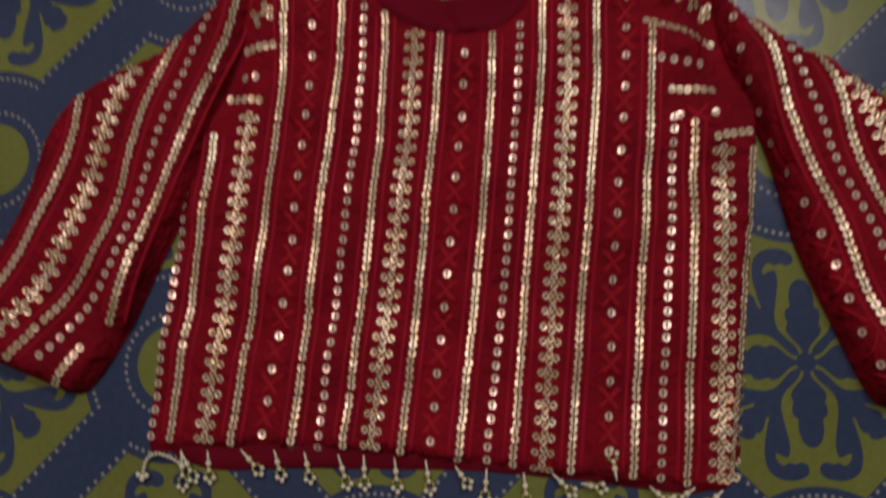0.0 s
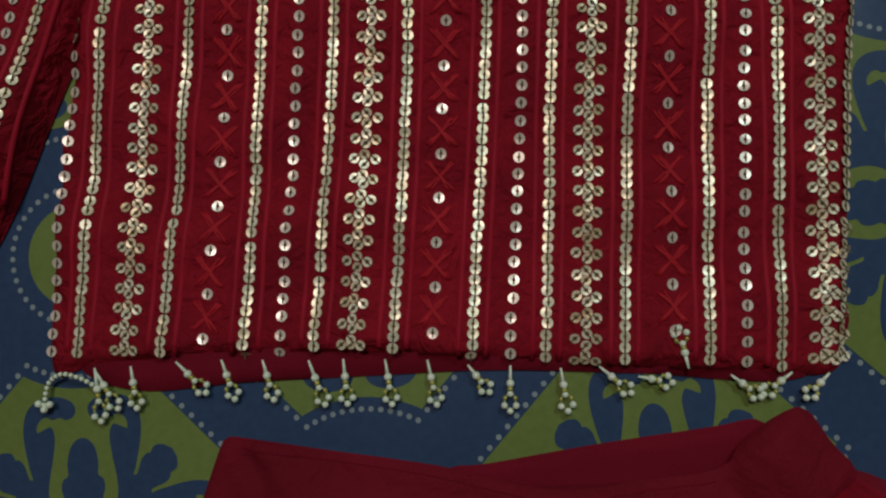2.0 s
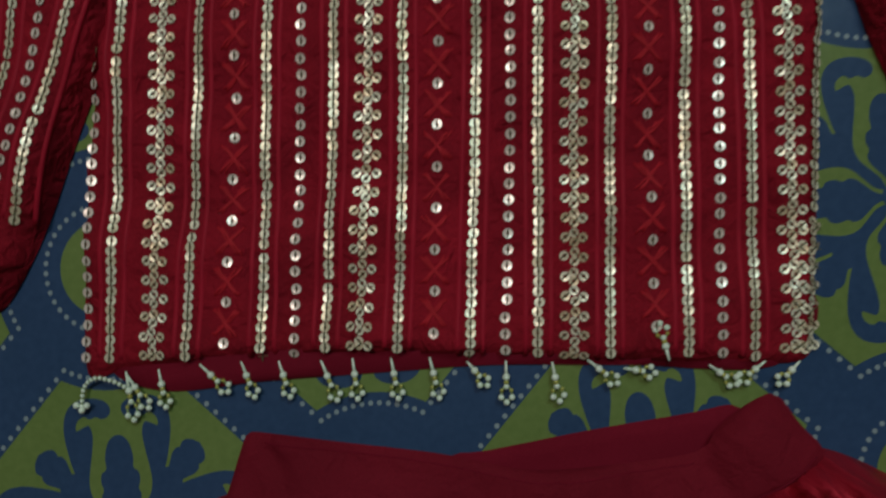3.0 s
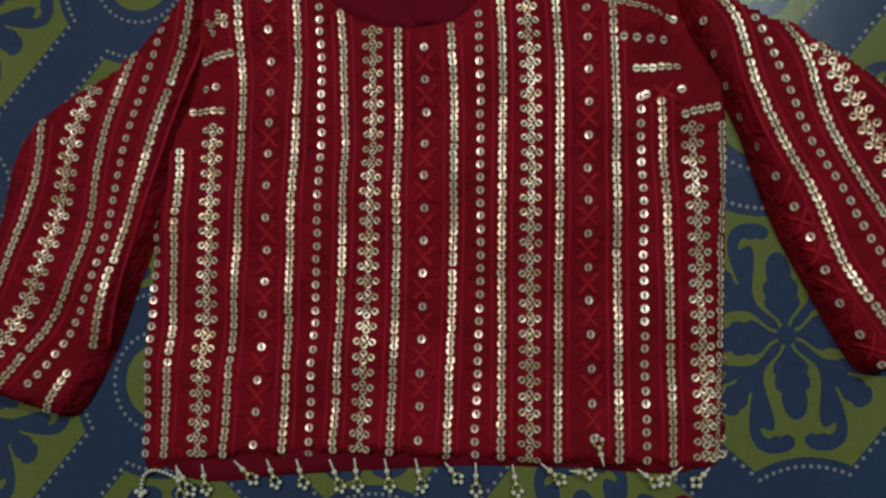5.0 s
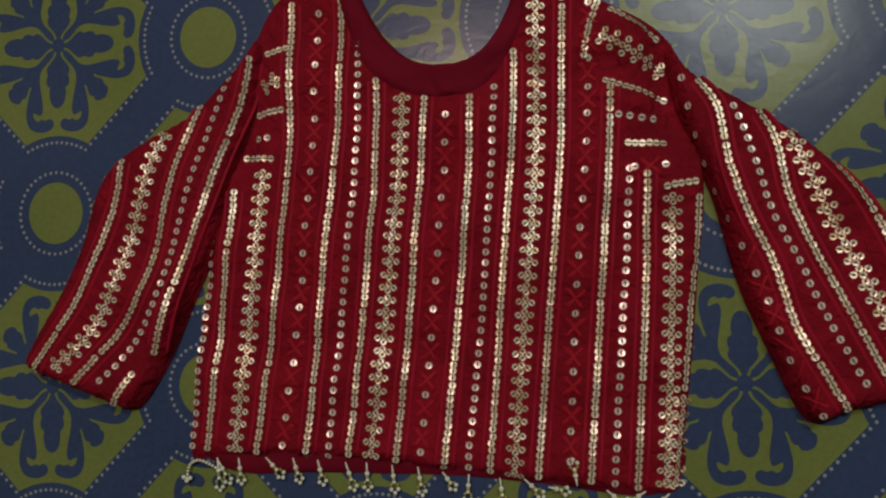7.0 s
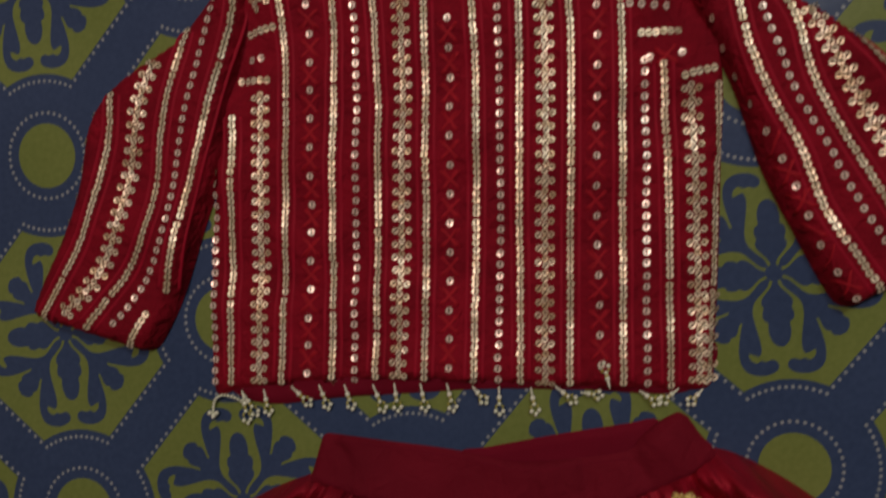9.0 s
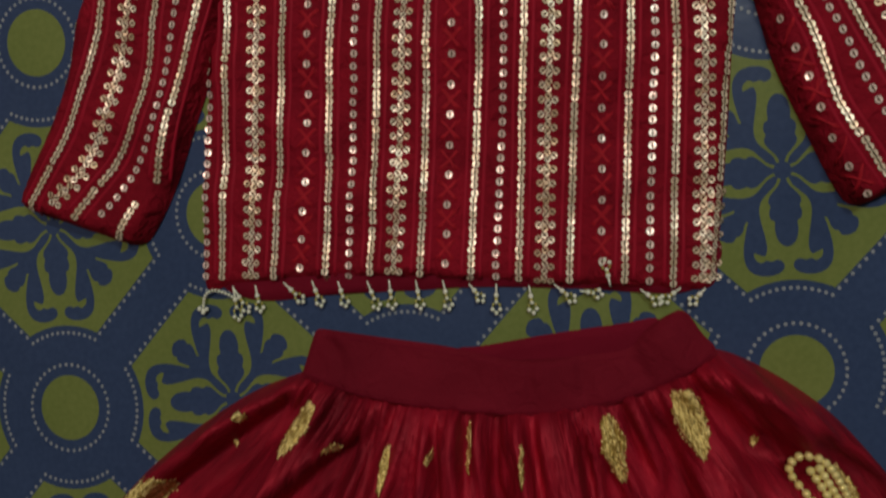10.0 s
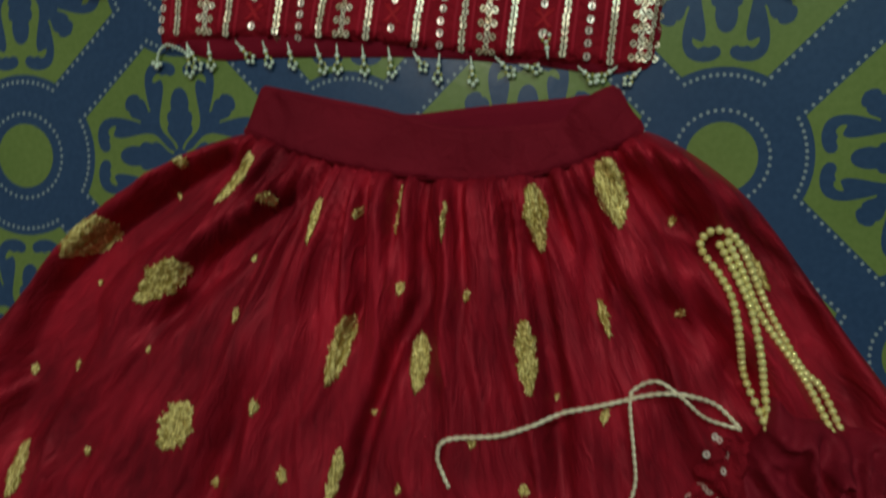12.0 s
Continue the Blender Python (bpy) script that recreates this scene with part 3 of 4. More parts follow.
# how far each column strays sideways at its foot, middle and top, in millimetres
STRAY = [(0, 0, 0), (-1.6, -1.5, -0.3), (0.2, 0.2, 0.6), (-0.5, 1.1, 1.9), (-2.0, -0.3, 1.0), (-1.3, -2.1, 1.2), (-1.1, -0.1, 1.2), (-1.2, 0.8, 1.0), (-2.0, 0.1, 3.0), (-1.1, 0.3, 1.3), (-1.6, -0.6, 0.4),
         (-0.2, 1.5, 3.0), (0.3, 2.5, 4.2), (0.3, 0.5, 2.5), (0.4, 1.2, 3.4), (0.0, 1.2, 5.0), (1.1, -0.3, 3.8), (0.6, 2.1, 3.9), (-0.3, 0.6, 2.2), (-0.2, -0.1, -0.4), (1.6, 1.4, 0.0)]


def column(i, top, n=60):
    y = np.linspace(FOOT[i], top, n)
    f = (y + 0.05) / 0.25
    lean = np.where(f < 1, 1 - np.abs(1 - np.minimum(f, 1)) ** 1.3, 1 + 0.25 * (f - 1))
    return np.c_[SEAT[i] + (0.0225 - 0.0105 * i / 20) * lean + 0.0006 * np.sin(y * 23 + i * 1.7) * f + 0.001 * np.interp(y, (-0.045, 0.055, 0.17), STRAY[i]), y]


for i, top in enumerate(TOPS):
    line, kind = column(i, top), KINDS[i % 6]
    if kind == "chain":
        chain_line(line, BODY)
    elif kind == "clover":
        clover_line(line, BODY)
    elif kind == "cross":
        cross_line(line, BODY)
    else:
        dot_line(line, BODY)
chain_line(spline([(0.208, 0.000), (0.2135, 0.055), (0.2195, 0.105), (0.2205, 0.126)], 0.004), BODY, lines=False)
clover_line(spline([(0.2010, -0.060), (0.2040, -0.030), (0.2070, -0.004)], 0.003), BODY)
chain_line(spline([(0.148, 0.226), (0.152, 0.246), (0.158, 0.263)], 0.003), BODY, lines=False)

# short cross rows by the armholes
for a, b, kind in (((-0.077, 0.238), (-0.061, 0.242), "chain"), ((-0.078, 0.213), (-0.064, 0.220), "clover"), ((-0.085, 0.194), (-0.066, 0.197), "chain"),
                   ((-0.086, 0.177), (-0.074, 0.178), "dot"), ((-0.094, 0.163), (-0.075, 0.162), "chain"),
                   ((0.166, 0.256), (0.196, 0.233), "chain"), ((0.160, 0.236), (0.203, 0.209), "clover"), ((0.162, 0.207), (0.203, 0.191), "chain"),
                   ((0.170, 0.183), (0.193, 0.179), "dot"), ((0.175, 0.164), (0.201, 0.162), "chain"), ((0.180, 0.147), (0.215, 0.147), "cross"), ((0.200, 0.133), (0.219, 0.136), "chain")):
    line = spline([a, b], 0.003)
    if kind == "chain":
        chain_line(line, BODY, lines=False)
    elif kind == "clover":
        clover_line(line, BODY)
    elif kind == "cross":
        cross_line(line, BODY)
    else:
        dot_line(line, BODY)

# sleeves
chain_line(spline([(-0.087, 0.232), (-0.092, 0.204), (-0.107, 0.164), (-0.122, 0.120), (-0.141, 0.072), (-0.157, 0.024)], 0.004), SLEEVE_L)
chain_line(spline([(-0.172, 0.009), (-0.189, -0.013)], 0.004), SLEEVE_L, lines=False)
dot_line(spline([(-0.099, 0.225), (-0.113, 0.194), (-0.123, 0.164), (-0.133, 0.134), (-0.144, 0.096), (-0.153, 0.066), (-0.166, 0.040), (-0.182, 0.018), (-0.202, 0.000)], 0.004), SLEEVE_L)
chain_line(spline([(-0.126, 0.200), (-0.137, 0.172), (-0.150, 0.128), (-0.162, 0.079), (-0.183, 0.040), (-0.217, 0.003)], 0.004), SLEEVE_L)
clover_line(spline([(-0.152, 0.180), (-0.162, 0.156), (-0.174, 0.111), (-0.191, 0.063), (-0.210, 0.031), (-0.235, 0.011)], 0.004), SLEEVE_L)
chain_line(spline([(-0.182, 0.161), (-0.187, 0.132), (-0.202, 0.091), (-0.219, 0.055), (-0.251, 0.010)], 0.004), SLEEVE_L)
cross_line(spline([(-0.200, 0.150), (-0.207, 0.132), (-0.216, 0.104), (-0.229, 0.072), (-0.249, 0.036)], 0.004), SLEEVE_L)
cross_line(spline([(0.210, 0.203), (0.219, 0.163), (0.231, 0.125), (0.246, 0.089), (0.260, 0.054), (0.271, 0.019), (0.289, -0.015)], 0.004), SLEEVE_R)
chain_line(spline([(0.220, 0.202), (0.232, 0.183), (0.237, 0.149), (0.248, 0.113), (0.263, 0.080), (0.276, 0.038), (0.303, -0.010)], 0.004), SLEEVE_R)
dot_line(spline([(0.242, 0.183), (0.249, 0.164), (0.257, 0.135), (0.265, 0.109), (0.277, 0.084), (0.290, 0.052), (0.302, 0.028), (0.316, 0.002)], 0.004), SLEEVE_R)
chain_line(spline([(0.258, 0.179), (0.268, 0.157), (0.274, 0.124), (0.290, 0.084), (0.309, 0.045), (0.330, 0.004)], 0.004), SLEEVE_R)
clover_line(spline([(0.275, 0.164), (0.285, 0.142), (0.295, 0.116), (0.314, 0.074), (0.326, 0.050), (0.345, 0.008)], 0.004), SLEEVE_R)
chain_line(spline([(0.297, 0.149), (0.313, 0.128), (0.328, 0.100), (0.342, 0.064), (0.355, 0.014)], 0.004), SLEEVE_R)


# beaded tassels along the hem
def tassel(top, tip, z=0.0035):
    """A bugle bead, two beads, a gold bead and a small loop that ends in three pearls."""
    a, b = Vector((*top, z + 0.001)), Vector((*tip, z))
    d = (b - a).normalized()
    length = (b - a).length
    n = Vector((-d.y, d.x, 0))
    top_ob = sewn("bead_tassel", ring([a, a + d * length * 0.36], 0.0007, 6, taper=lambda t: 0.7 + 0.6 * t), PEARL, blouse, "pale green pearl bead tassel on the hem")
    def bead(p, r, material, name="bead"):
        ob = part(name, moved(ball(r), Matrix.Translation(p)), material, top_ob)
    bead(a + d * length * 0.42, 0.0018, PEARL)
    bead(a + d * length * 0.66, 0.0014, PEARL)
    bead(a + d * length * 0.55, 0.0013, GOLD_BEAD, "gold_bead")
    loop = [a + d * length * 0.58, a + d * length * 0.78 + n * 0.0024, b + n * 0.0022 - d * 0.001, b + d * 0.0012, b - n * 0.0022 - d * 0.001, a + d * length * 0.78 - n * 0.0024]
    part("loop", ring(loop, 0.0006, 5, closed=True), GREEN_THREAD, top_ob)
    for p in (b + n * 0.0025 - d * 0.0012, b + d * 0.0012, b - n * 0.0025 - d * 0.0012):
        bead(p + Vector((0, 0, rng.uniform(-0.0003, 0.0006))), 0.00150, PEARL, "pearl")
    for k in (-1, 1):
        bead(a + d * length * 0.76 + n * 0.0022 * k, 0.0010, GOLD_BEAD, "gold_bead")


for top, tip in (((-0.114, -0.051), (-0.112, -0.073)), ((-0.114, -0.052), (-0.105, -0.068)), ((-0.098, -0.051), (-0.096, -0.068)), ((-0.078, -0.050), (-0.066, -0.063)), ((-0.058, -0.050), (-0.053, -0.066)),
                 ((-0.040, -0.051), (-0.036, -0.067)), ((-0.020, -0.052), (-0.014, -0.070)), ((-0.005, -0.052), (-0.004, -0.070)), ((0.013, -0.053), (0.015, -0.071)),
                 ((0.031, -0.054), (0.034, -0.072)), ((0.048, -0.057), (0.056, -0.068)), ((0.066, -0.058), (0.065, -0.076)), ((0.087, -0.060), (0.089, -0.077)),
                 ((0.103, -0.060), (0.115, -0.071)), ((0.119, -0.065), (0.132, -0.068)), ((0.157, -0.066), (0.168, -0.075)), ((0.182, -0.066), (0.171, -0.074)), ((0.197, -0.067), (0.188, -0.076))):
    tassel(top, tip)
tassel((0.138, -0.062), (0.1355, -0.0465), z=0.0115)
arc = spline([(-0.137, -0.066, 0.004), (-0.135, -0.057, 0.004), (-0.128, -0.053, 0.006), (-0.120, -0.055, 0.006), (-0.115, -0.058, 0.005)], 0.0024)
side_loop = sewn("bead_loop", ring(arc, 0.0007, 5), GREEN_THREAD, blouse, "loose strand of pale green beads at the hem")
for p in arc:
    part("bead", moved(ball(0.0011), Matrix.Translation(p)), PEARL, side_loop)
for p in ((-0.1395, -0.0655, 0.004), (-0.1345, -0.066, 0.004), (-0.137, -0.068, 0.004)):
    part("pearl", moved(ball(0.00165), Matrix.Translation(p)), PEARL, side_loop)


# ---------------------------------------------------------------- the skirt
skirt = empty("skirt", 0.06, -0.25, 0.0, "gathered crushed red silk skirt with gold embroidered motifs", "skirt")
APEX = (0.065, 0.06)


def pleats(p):
    dx, dy = p[:, 0] - APEX[0], APEX[1] - p[:, 1]
    a, r = np.arctan2(dx, dy), np.hypot(dx, dy)
    near = np.clip(1 - (r - 0.19) / 0.22, 0.25, 1)
    z = np.zeros(len(p))
    for i, (t, d) in enumerate(zip(a, r)):
        bend = t + 0.05 * noise.noise(Vector((p[i, 0] * 14, p[i, 1] * 14, 7.0)))
        f = noise.noise(Vector((bend * 5.5, d * 3.5, 4.4))) * 0.010 + (0.28 - abs(noise.noise(Vector((bend * 13, d * 3.0, 1.7))))) * 0.020
        f += (0.25 - abs(noise.noise(Vector((bend * 27, d * 5, 5.2))))) * 0.026 * near[i] ** 2 + (0.2 - abs(noise.noise(Vector((bend * 55, d * 7, 9.2))))) * 0.0060 * (0.3 + 0.7 * near[i])
        z[i] = max(f, -0.015) + 0.006 * noise.noise(Vector((p[i, 0] * 11, p[i, 1] * 11, 2.0)))
    return z + 0.008 * np.clip((r - 0.17) / 0.06, 0, 1)


def creases(*rows):
    """Hollows and ridges along lines over the skirt: (points, reach across, height)."""
    out = []
    for points, across, height in rows:
        for (x0, y0), (x1, y1) in zip(points, points[1:]):
            out.append(((x0 + x1) / 2, (y0 + y1) / 2, 0.62 * math.hypot(x1 - x0, y1 - y0), across, math.atan2(y1 - y0, x1 - x0), height))
    return out


VALLEYS = creases(
    # the long hollow and the ridge beside it on one flank
    ([(-0.070, -0.130), (-0.112, -0.163), (-0.156, -0.193), (-0.200, -0.232), (-0.238, -0.285)], 0.0125, -0.040),
    ([(-0.078, -0.116), (-0.128, -0.145), (-0.176, -0.178), (-0.222, -0.226)], 0.010, 0.017),
    ([(-0.034, -0.160), (-0.068, -0.192), (-0.094, -0.214)], 0.010, -0.036),
    ([(-0.098, -0.226), (-0.132, -0.252)], 0.008, -0.022),
    ([(-0.034, -0.146), (-0.080, -0.178), (-0.125, -0.212)], 0.009, 0.012),
    ([(-0.180, -0.240), (-0.215, -0.290), (-0.250, -0.350)], 0.018, -0.032),
    ([(-0.012, -0.178), (-0.044, -0.239), (-0.069, -0.297)], 0.012, 0.009),
    ([(-0.060, -0.285), (-0.090, -0.380)], 0.010, -0.018),
    # the middle
    ([(0.060, -0.190), (0.063, -0.221), (0.046, -0.255), (0.026, -0.314), (0.014, -0.370)], 0.0065, -0.028),
    ([(0.033, -0.150), (0.030, -0.240)], 0.006, 0.008), ([(0.077, -0.150), (0.084, -0.300)], 0.008, 0.008),
    ([(0.130, -0.175), (0.141, -0.220), (0.153, -0.285), (0.160, -0.350)], 0.0070, -0.030),
    ([(0.104, -0.152), (0.112, -0.250)], 0.009, 0.009),
    # the other flank
    ([(0.160, -0.138), (0.173, -0.178), (0.176, -0.222)], 0.008, -0.028),
    ([(0.188, -0.132), (0.213, -0.160), (0.243, -0.178)], 0.013, -0.036),
    ([(0.200, -0.117), (0.239, -0.137), (0.262, -0.160)], 0.008, 0.016),
    ([(0.200, -0.185), (0.219, -0.208)], 0.014, 0.012),
    ([(0.190, -0.215), (0.205, -0.265)], 0.012, -0.020),
    ([(0.225, -0.215), (0.259, -0.253), (0.272, -0.275)], 0.013, -0.026),
    ([(0.268, -0.172), (0.305, -0.232), (0.336, -0.290)], 0.014, -0.036),
    # tucks under the band
    ([(0.042, -0.143), (0.040, -0.185)], 0.0030, -0.020),
    ([(0.022, -0.147), (0.020, -0.223), (0.010, -0.260)], 0.0034, -0.020),
    ([(0.115, -0.148), (0.121, -0.198)], 0.0034, -0.022),
    ([(0.142, -0.140), (0.155, -0.177)], 0.0036, -0.022),
    ([(0.061, -0.148), (0.058, -0.198)], 0.0030, -0.018),
    ([(0.084, -0.150), (0.088, -0.190)], 0.0028, -0.016),
    ([(-0.013, -0.137), (-0.025, -0.170)], 0.0036, -0.020),
    ([(-0.040, -0.128), (-0.062, -0.160)], 0.0036, -0.016))
SKIRT = Cloth([(-0.068, -0.112), (-0.104, -0.124), (-0.147, -0.148), (-0.192, -0.182), (-0.226, -0.217), (-0.262, -0.257), (-0.310, -0.330), (-0.345, -0.420), (-0.360, -0.520),
               (-0.200, -0.560), (0.060, -0.575), (0.300, -0.560), (0.460, -0.520), (0.440, -0.400), (0.402, -0.320), (0.360, -0.266), (0.333, -0.232), (0.303, -0.191), (0.270, -0.150), (0.233, -0.121),
               (0.199, -0.106), (0.174, -0.117), (0.130, -0.131), (0.079, -0.1365), (0.025, -0.1325), (-0.022, -0.123), (-0.056, -0.111)], 0.021, 0.028, folds=humped(pleats, VALLEYS), step=0.0021, fade=0.25)


def worn(name, data, material, label="", parent=None):
    ob = part(name, data, material, parent or skirt, label)
    if parent is None:
        ob.location = (-0.06, 0.25, 0.0)
    return ob


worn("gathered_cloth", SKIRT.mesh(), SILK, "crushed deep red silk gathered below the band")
BAND_BACK = Cloth([(0.036, -0.1000), (0.054, -0.0980), (0.102, -0.0915), (0.148, -0.0865), (0.166, -0.0840), (0.172, -0.092), (0.172, -0.112), (0.120, -0.122), (0.050, -0.118)],
                  0.0022, 0.003, base=0.0060, folds=ripples((0.0004, 70, 30, 0.4), grain=0.002, size=30), step=0.003)
worn("back_band", BAND_BACK.mesh(), PLAIN_RED, "inner maroon layer of the waistband")
BAND = Cloth([(-0.054, -0.0815), (-0.049, -0.0815), (-0.010, -0.0885), (0.030, -0.0955), (0.052, -0.1010), (0.075, -0.1060), (0.110, -0.1055), (0.146, -0.1020), (0.155, -0.0930), (0.166, -0.0845), (0.179, -0.0785), (0.184, -0.0810),
              (0.191, -0.093), (0.200, -0.108), (0.174, -0.1235), (0.130, -0.1380), (0.085, -0.1430), (0.028, -0.1385), (-0.022, -0.1290), (-0.067, -0.1135), (-0.0645, -0.1080)],
             0.0034, 0.003, base=0.0142, folds=humped(ripples((0.0010, 60, 18, 0.2), (0.0008, 25, -50, 1.2), grain=0.005, size=22),
                                   ((0.118, -0.122, 0.004, 0.03, 0.1, -0.003), (0.085, -0.122, 0.003, 0.02, 0.05, -0.003), (0.028, -0.115, 0.02, 0.012, 0.5, 0.003), (0.172, -0.098, 0.012, 0.020, 0.45, 0.006), (0.152, -0.112, 0.005, 0.020, 0.5, -0.004),
                                    (-0.03, -0.105, 0.012, 0.02, 0.3, 0.003), (-0.043, -0.092, 0.004, 0.02, 0.5, -0.003))), step=0.0025)
worn("waistband", BAND.mesh(), BAND_RED, "plain maroon waistband with a dipped edge")
for line in ([(-0.062, -0.1095), (-0.022, -0.1255), (0.028, -0.1350), (0.085, -0.1395), (0.130, -0.1345), (0.174, -0.1200), (0.196, -0.1065)], [(-0.046, -0.0860), (-0.008, -0.0925), (0.030, -0.0995), (0.074, -0.1100), (0.110, -0.1095), (0.144, -0.1065)]):
    worn("seam", ring(BAND.at(spline(line, 0.003), -0.0001), 0.00045, 5), PLAIN_RED)


def motif(a, b, width, seed, dense=1.0):
    """A leaf-shaped patch of raised gold stitches between two ends."""
    r = random.Random(seed)
    a, b = np.array(a), np.array(b)
    d = b - a
    length = np.linalg.norm(d)
    d /= length
    n = np.array([-d[1], d[0]])
    out = []
    half_at = lambda t: 0.5 * width * math.sin(math.pi * t ** 0.85) ** 0.7 * (0.92 + 0.42 * noise.noise(Vector((t * 9, seed * 3.7, 0))))
    for k in range(int(dense * 22 + dense * 3.0e5 * length * width)):
        t = r.uniform(0.04, 0.96)
        c = a + d * length * t + n * r.uniform(-0.95, 0.95) * half_at(t)
        turn = r.choice((0.32, -0.32, 0.1, -0.1)) + r.gauss(0, 0.15)
        s = d * math.cos(turn) + n * math.sin(turn)
        w = min(r.uniform(0.0012, 0.0032), 0.28 * length)
        pts = SKIRT.at([c - s * w, c, c + s * w], 0.0007)
        pts[1, 2] += 0.0006
        out.append(ring(pts, r.uniform(0.00034, 0.00062), 4))
    if width > 0.01:
        for k in range(int(length / 0.0024)):
            t = (k + 0.5) * 0.0024 / length
            for side in (-1, 1):
                if r.random() < 0.8:
                    p = SKIRT.at([a + d * length * t + n * side * half_at(t) * r.uniform(0.94, 1.08)], 0.0004)[0]
                    out.append(moved(ball(r.uniform(0.0007, 0.0011), 4, 6), Matrix.Translation(p)))
    ts = np.linspace(0.01, 0.99, 34)
    rows = [SKIRT.at([a + d * length * t + n * half_at(t) * 0.92 * u for u in np.linspace(-1, 1, 9)], 0.0009) for t in ts]
    out.append((np.concatenate(rows), [(9 * i + k, 9 * i + k + 1, 9 * i + k + 10, 9 * i + k + 9) for i in range(33) for k in range(8)]))
    return joined(out)


MOTIFS = (((-0.055, -0.128), (-0.081, -0.161), 0.013), ((-0.161, -0.174), (-0.192, -0.203), 0.019), ((-0.102, -0.201), (-0.140, -0.233), 0.021), ((-0.007, -0.156), (-0.014, -0.186), 0.006),
          ((0.044, -0.147), (0.041, -0.178), 0.003), ((0.078, -0.155), (0.077, -0.180), 0.003), ((0.131, -0.142), (0.139, -0.186), 0.015), ((0.175, -0.125), (0.188, -0.167), 0.021),
          ((0.014, -0.233), (0.001, -0.281), 0.014), ((0.064, -0.243), (0.061, -0.282), 0.014), ((0.129, -0.230), (0.136, -0.279), 0.014), ((-0.096, -0.301), (-0.122, -0.336), 0.025),
          ((-0.238, -0.347), (-0.246, -0.384), 0.021), ((0.009, -0.325), (0.002, -0.365), 0.009), ((0.178, -0.218), (0.185, -0.240), 0.006), ((0.264, -0.177), (0.284, -0.206), 0.007))
for k, (a, b, w) in enumerate(MOTIFS):
    worn("gold_motif", motif(a, b, w, k), GOLD, "raised gold thread leaf motif")
SPRIGS = ((-0.103, -0.134, 4), (-0.044, -0.158, 5), (0.019, -0.164, 3), (-0.065, -0.237, 4), (0.048, -0.213, 4), (0.093, -0.215, 3), (-0.050, -0.298, 5), (-0.237, -0.293, 4), (-0.201, -0.287, 3),
          (-0.133, -0.267, 2), (-0.183, -0.346, 3), (-0.086, -0.362, 3), (-0.032, -0.348, 5), (0.027, -0.305, 2), (0.050, -0.350, 3), (0.134, -0.342, 4), (0.184, -0.291, 4), (0.100, -0.311, 3),
          (0.228, -0.222, 3), (0.221, -0.164, 3), (-0.182, -0.224, 2), (-0.056, -0.199, 2), (0.153, -0.285, 2), (-0.119, -0.159, 2))
for k, (x, y, s) in enumerate(SPRIGS):
    h = 0.001 * s
    worn("gold_sprig", motif((x + h * 0.3, y + h), (x - h * 0.3, y - h), 0.0018 * s, 50 + k, 0.35), GOLD, "tiny gold thread sprig")


# ---------------------------------------------------------------- things on the skirt
def on_skirt(points, lift):
    q = SKIRT.at(points, lift)
    top = np.maximum(q[:, 2], np.maximum(np.r_[q[1:, 2], q[-1, 2]], np.r_[q[0, 2], q[:-1, 2]]))
    q[:, 2] = np.convolve(np.pad(top, 2, mode="edge"), np.ones(5) / 5, mode="valid")
    return q


necklace = empty("bead_necklace", 0.27, -0.23, 0.02, "looped yellow pearl bead strands lying on the skirt", "necklace")
STRANDS = ([(0.281, -0.287), (0.273, -0.269), (0.263, -0.238), (0.256, -0.210), (0.249, -0.196), (0.237, -0.178), (0.242, -0.168), (0.252, -0.168), (0.261, -0.178), (0.272, -0.199), (0.287, -0.226), (0.304, -0.253), (0.318, -0.266), (0.329, -0.289)],
           [(0.2815, -0.281), (0.279, -0.262), (0.273, -0.237), (0.267, -0.213), (0.257, -0.193), (0.2475, -0.176)],
           [(0.252, -0.174), (0.261, -0.191), (0.274, -0.218), (0.293, -0.243), (0.308, -0.264), (0.321, -0.289)])
bead_mesh = mesh_of("bead", *ball(0.00270, 8, 12), YELLOW_PEARL)
for strand in STRANDS:
    line = spline(strand, 0.0050)
    for q in on_skirt(line, 0.0026):
        ob = part("bead", bead_mesh, None, necklace)
        ob.location = Vector(q) - necklace.location
    thread_line = on_skirt(spline(strand, 0.004), 0.0026) - np.array(necklace.location)
    part("string", ring(thread_line, 0.0005, 5), CORD, necklace)


def twisted(points, cloth, radius, name, parent):
    """Two strands wound round one another."""
    line = spline(points, 0.0012)
    z = cloth.at(line, radius + 0.0006)
    wide = np.pad(z[:, 2], 10, mode="edge")
    top = np.array([wide[i:i + 21].max() for i in range(len(z))])
    z[:, 2] = np.convolve(np.pad(top, 8, mode="edge"), np.ones(17) / 17, mode="valid") - 0.0006
    g = np.gradient(z, axis=0)
    g /= np.linalg.norm(g, axis=1)[:, None]
    side = np.c_[-g[:, 1], g[:, 0], 0 * g[:, 0]]
    for k in (0, 1):
        a = np.arange(len(line)) * 0.75 + math.pi * k
        p = z + side * (np.cos(a) * radius * 0.55)[:, None] + np.array((0, 0, 1)) * (np.sin(a) * radius * 0.55)[:, None]
        part(name, ring(p - np.array(parent.location), radius * 0.62, 6), CORD, parent)


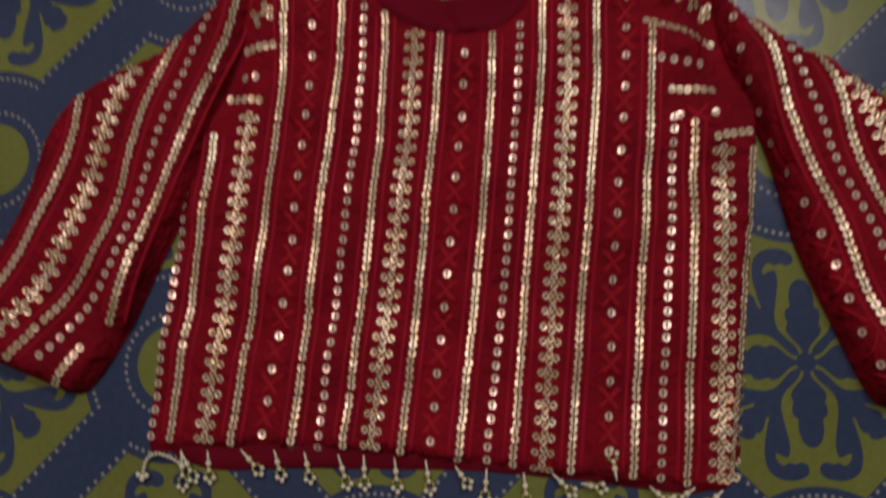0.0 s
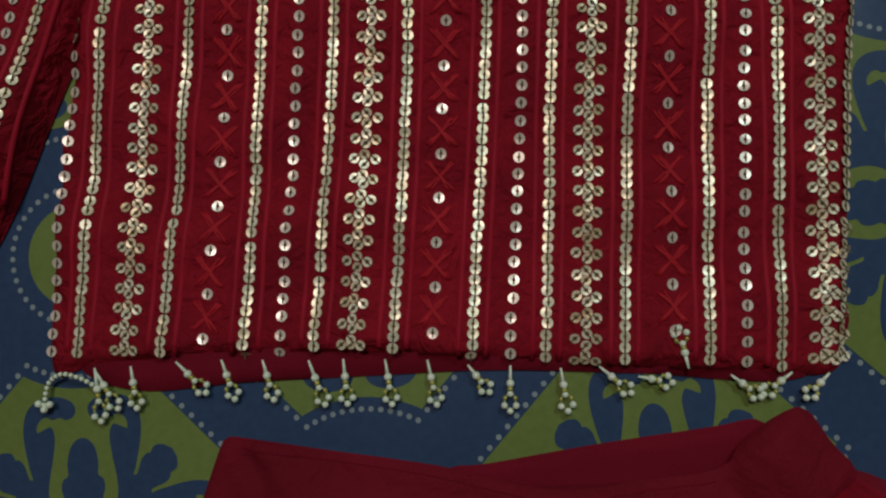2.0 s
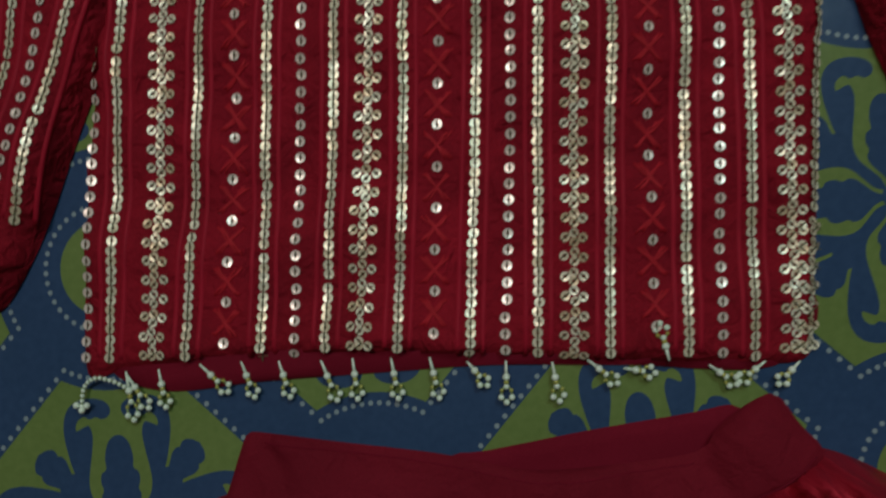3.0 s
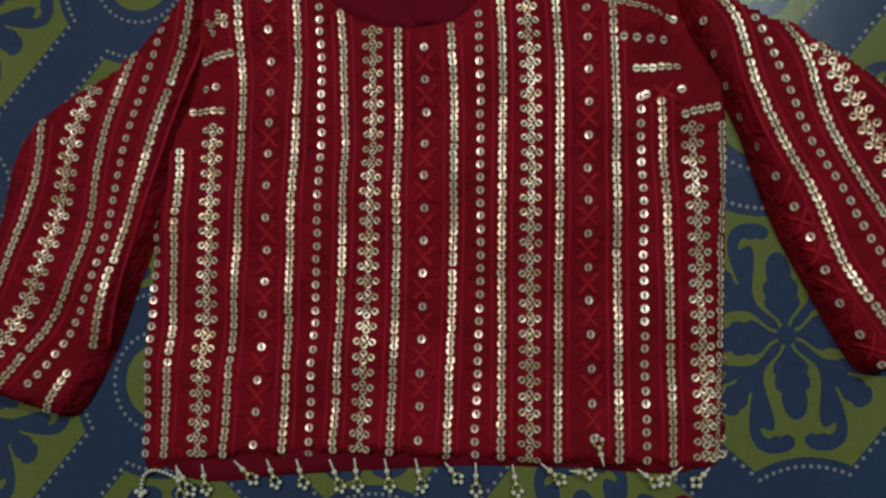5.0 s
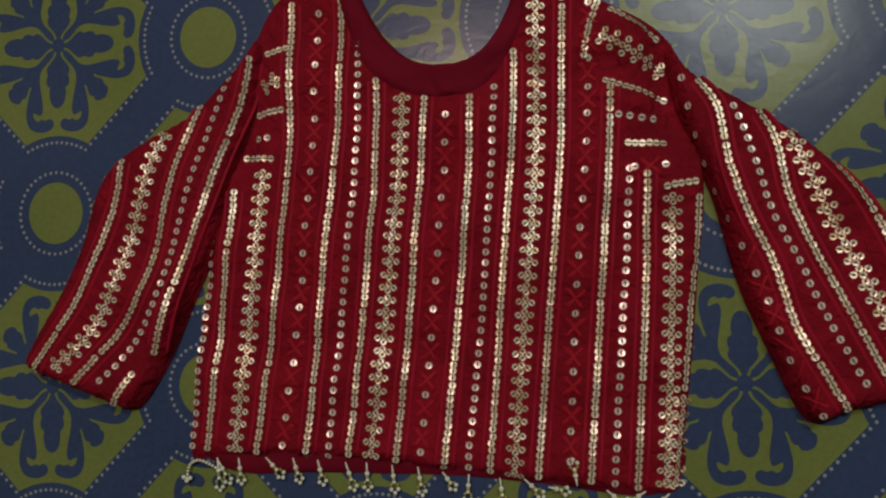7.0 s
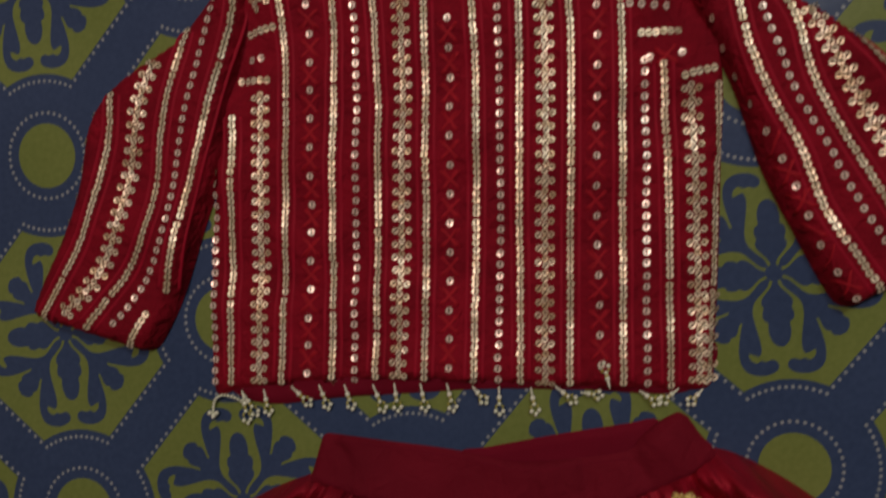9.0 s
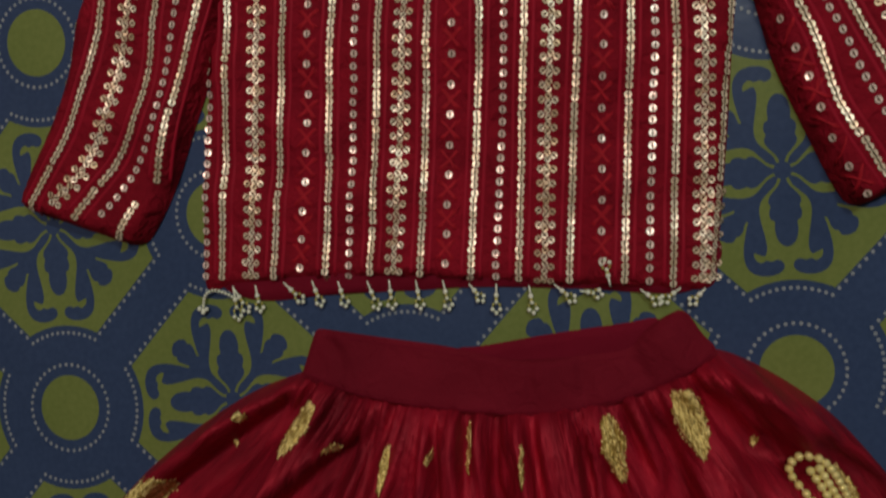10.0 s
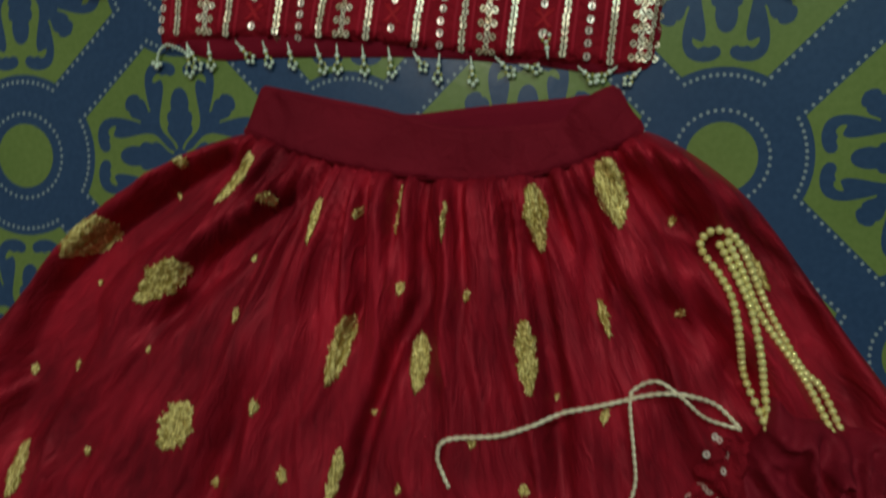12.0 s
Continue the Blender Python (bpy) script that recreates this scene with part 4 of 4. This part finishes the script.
cord = empty("drawstring_cord", 0.2, -0.29, 0.02, "twisted cream and gold drawstring cord trailing over the skirt", "cord")
twisted([(0.086, -0.341), (0.082, -0.333), (0.078, -0.320), (0.085, -0.307), (0.122, -0.302), (0.158, -0.288), (0.193, -0.279), (0.224, -0.269), (0.250, -0.276), (0.268, -0.292)], SKIRT, 0.00138, "strand", cord)
twisted([(0.268, -0.292), (0.247, -0.286), (0.228, -0.270), (0.215, -0.263), (0.203, -0.269), (0.199, -0.278), (0.203, -0.311), (0.205, -0.330), (0.202, -0.345), (0.196, -0.365)], SKIRT, 0.00118, "strand", cord)

rosette = empty("fabric_rosette", 0.325, -0.33, 0.02, "bunched dark red cloth rosette on the skirt", "rosette")


def petal(cx, cy, turn, length, width, rise, seed):
    """A folded flap of cloth that curls up and over at its rim."""
    verts, faces, n, m = [], [], 22, 26
    for i in range(m + 1):
        u = i / m
        for k in range(n + 1):
            v = 2 * k / n - 1
            half = width * (0.35 + 0.65 * math.sin(math.pi * min(1, 0.15 + 0.75 * u)))
            x, y = length * (u - 0.12 * v * v * u), half * v * (1 + 0.12 * math.sin(6 * u + seed))
            z = rise * math.sin(math.pi * u * 0.85) + 0.0065 * math.sin(5 * v + 4 * u + seed) * u + 0.008 * noise.noise(Vector((x * 60, y * 60, seed))) - 0.010 * abs(v) ** 3
            c, q = math.cos(turn), math.sin(turn)
            verts.append((cx + x * c - y * q - 0.325, cy + x * q + y * c + 0.33, z + 0.010))
    for i in range(m):
        for k in range(n):
            a = i * (n + 1) + k
            faces.append((a, a + 1, a + n + 2, a + n + 1))
    return verts, faces


def bunched(p):
    """Ridges of cloth that run in towards the gathered middle."""
    z = np.zeros(len(p))
    for i, (x, y) in enumerate(p):
        dx, dy = x - 0.338, y + 0.335
        r, a = math.hypot(dx, dy), math.atan2(dy, dx) + 14 * math.hypot(dx, dy)
        z[i] = (0.26 - abs(noise.noise(Vector((2.0 * math.cos(a), 2.0 * math.sin(a), r * 34))))) * 0.044 + (0.2 - abs(noise.noise(Vector((x * 60, y * 60, 3.3))))) * 0.020 + 0.012 * math.exp(-(r / 0.03) ** 2) - 0.016 * math.exp(-(r / 0.010) ** 2)
    return z


BUNCH = Cloth([(0.284, -0.268), (0.296, -0.279), (0.312, -0.281), (0.328, -0.289), (0.346, -0.290), (0.372, -0.300), (0.388, -0.330), (0.376, -0.375), (0.330, -0.392), (0.285, -0.385),
               (0.266, -0.352), (0.272, -0.334), (0.266, -0.315), (0.276, -0.295)], 0.012, 0.014, base=0.001, folds=bunched, step=0.0017, under=SKIRT, fade=1.2)
v, f = BUNCH.mesh()
part("bunched_cloth", (v - np.array(rosette.location), f), ROSETTE_RED, rosette)
for turn, length, width, rise in ((2.3, 0.026, 0.014, 0.012), (0.8, 0.028, 0.015, 0.012), (5.0, 0.026, 0.015, 0.012), (3.7, 0.026, 0.013, 0.012)):
    ob = part("petal", petal(0.338, -0.335, turn, length, width, rise, 1.0 + turn), ROSETTE_RED, rosette)
    ob.location.z = 0.012
patch = empty("sequinned_patch", 0.25, -0.32, 0.02, "scrap of red sequinned cloth lying beside the rosette", "cloth")
SCRAP = Cloth([(0.240, -0.350), (0.2375, -0.338), (0.244, -0.331), (0.2405, -0.320), (0.249, -0.3135), (0.2455, -0.304), (0.254, -0.306), (0.259, -0.298), (0.268, -0.302), (0.276, -0.299), (0.282, -0.312), (0.290, -0.340), (0.280, -0.375), (0.240, -0.375)], 0.003, 0.003, base=0.0015, under=SKIRT,
              folds=ripples((0.0020, 150, 60, 0.1), (0.0018, 60, 190, 0.7), grain=0.018, size=90), step=0.0022)
v, f = SCRAP.mesh()
part("scrap", (v - np.array(patch.location), f), GEORGETTE, patch)
for k, (x, y) in enumerate(((0.2465, -0.3065), (0.2590, -0.3060), (0.2600, -0.3095), (0.2465, -0.331), (0.2575, -0.317), (0.2385, -0.338), (0.2540, -0.346), (0.2495, -0.3335), (0.2530, -0.2985), (0.2560, -0.3005), (0.2520, -0.336), (0.2570, -0.340))):
    ob = part("sequin", moved(SEQ, seated(SCRAP, x, y, (1, 0.4), 12, 0.0012)), SPOT, patch)
    ob.location = -patch.location
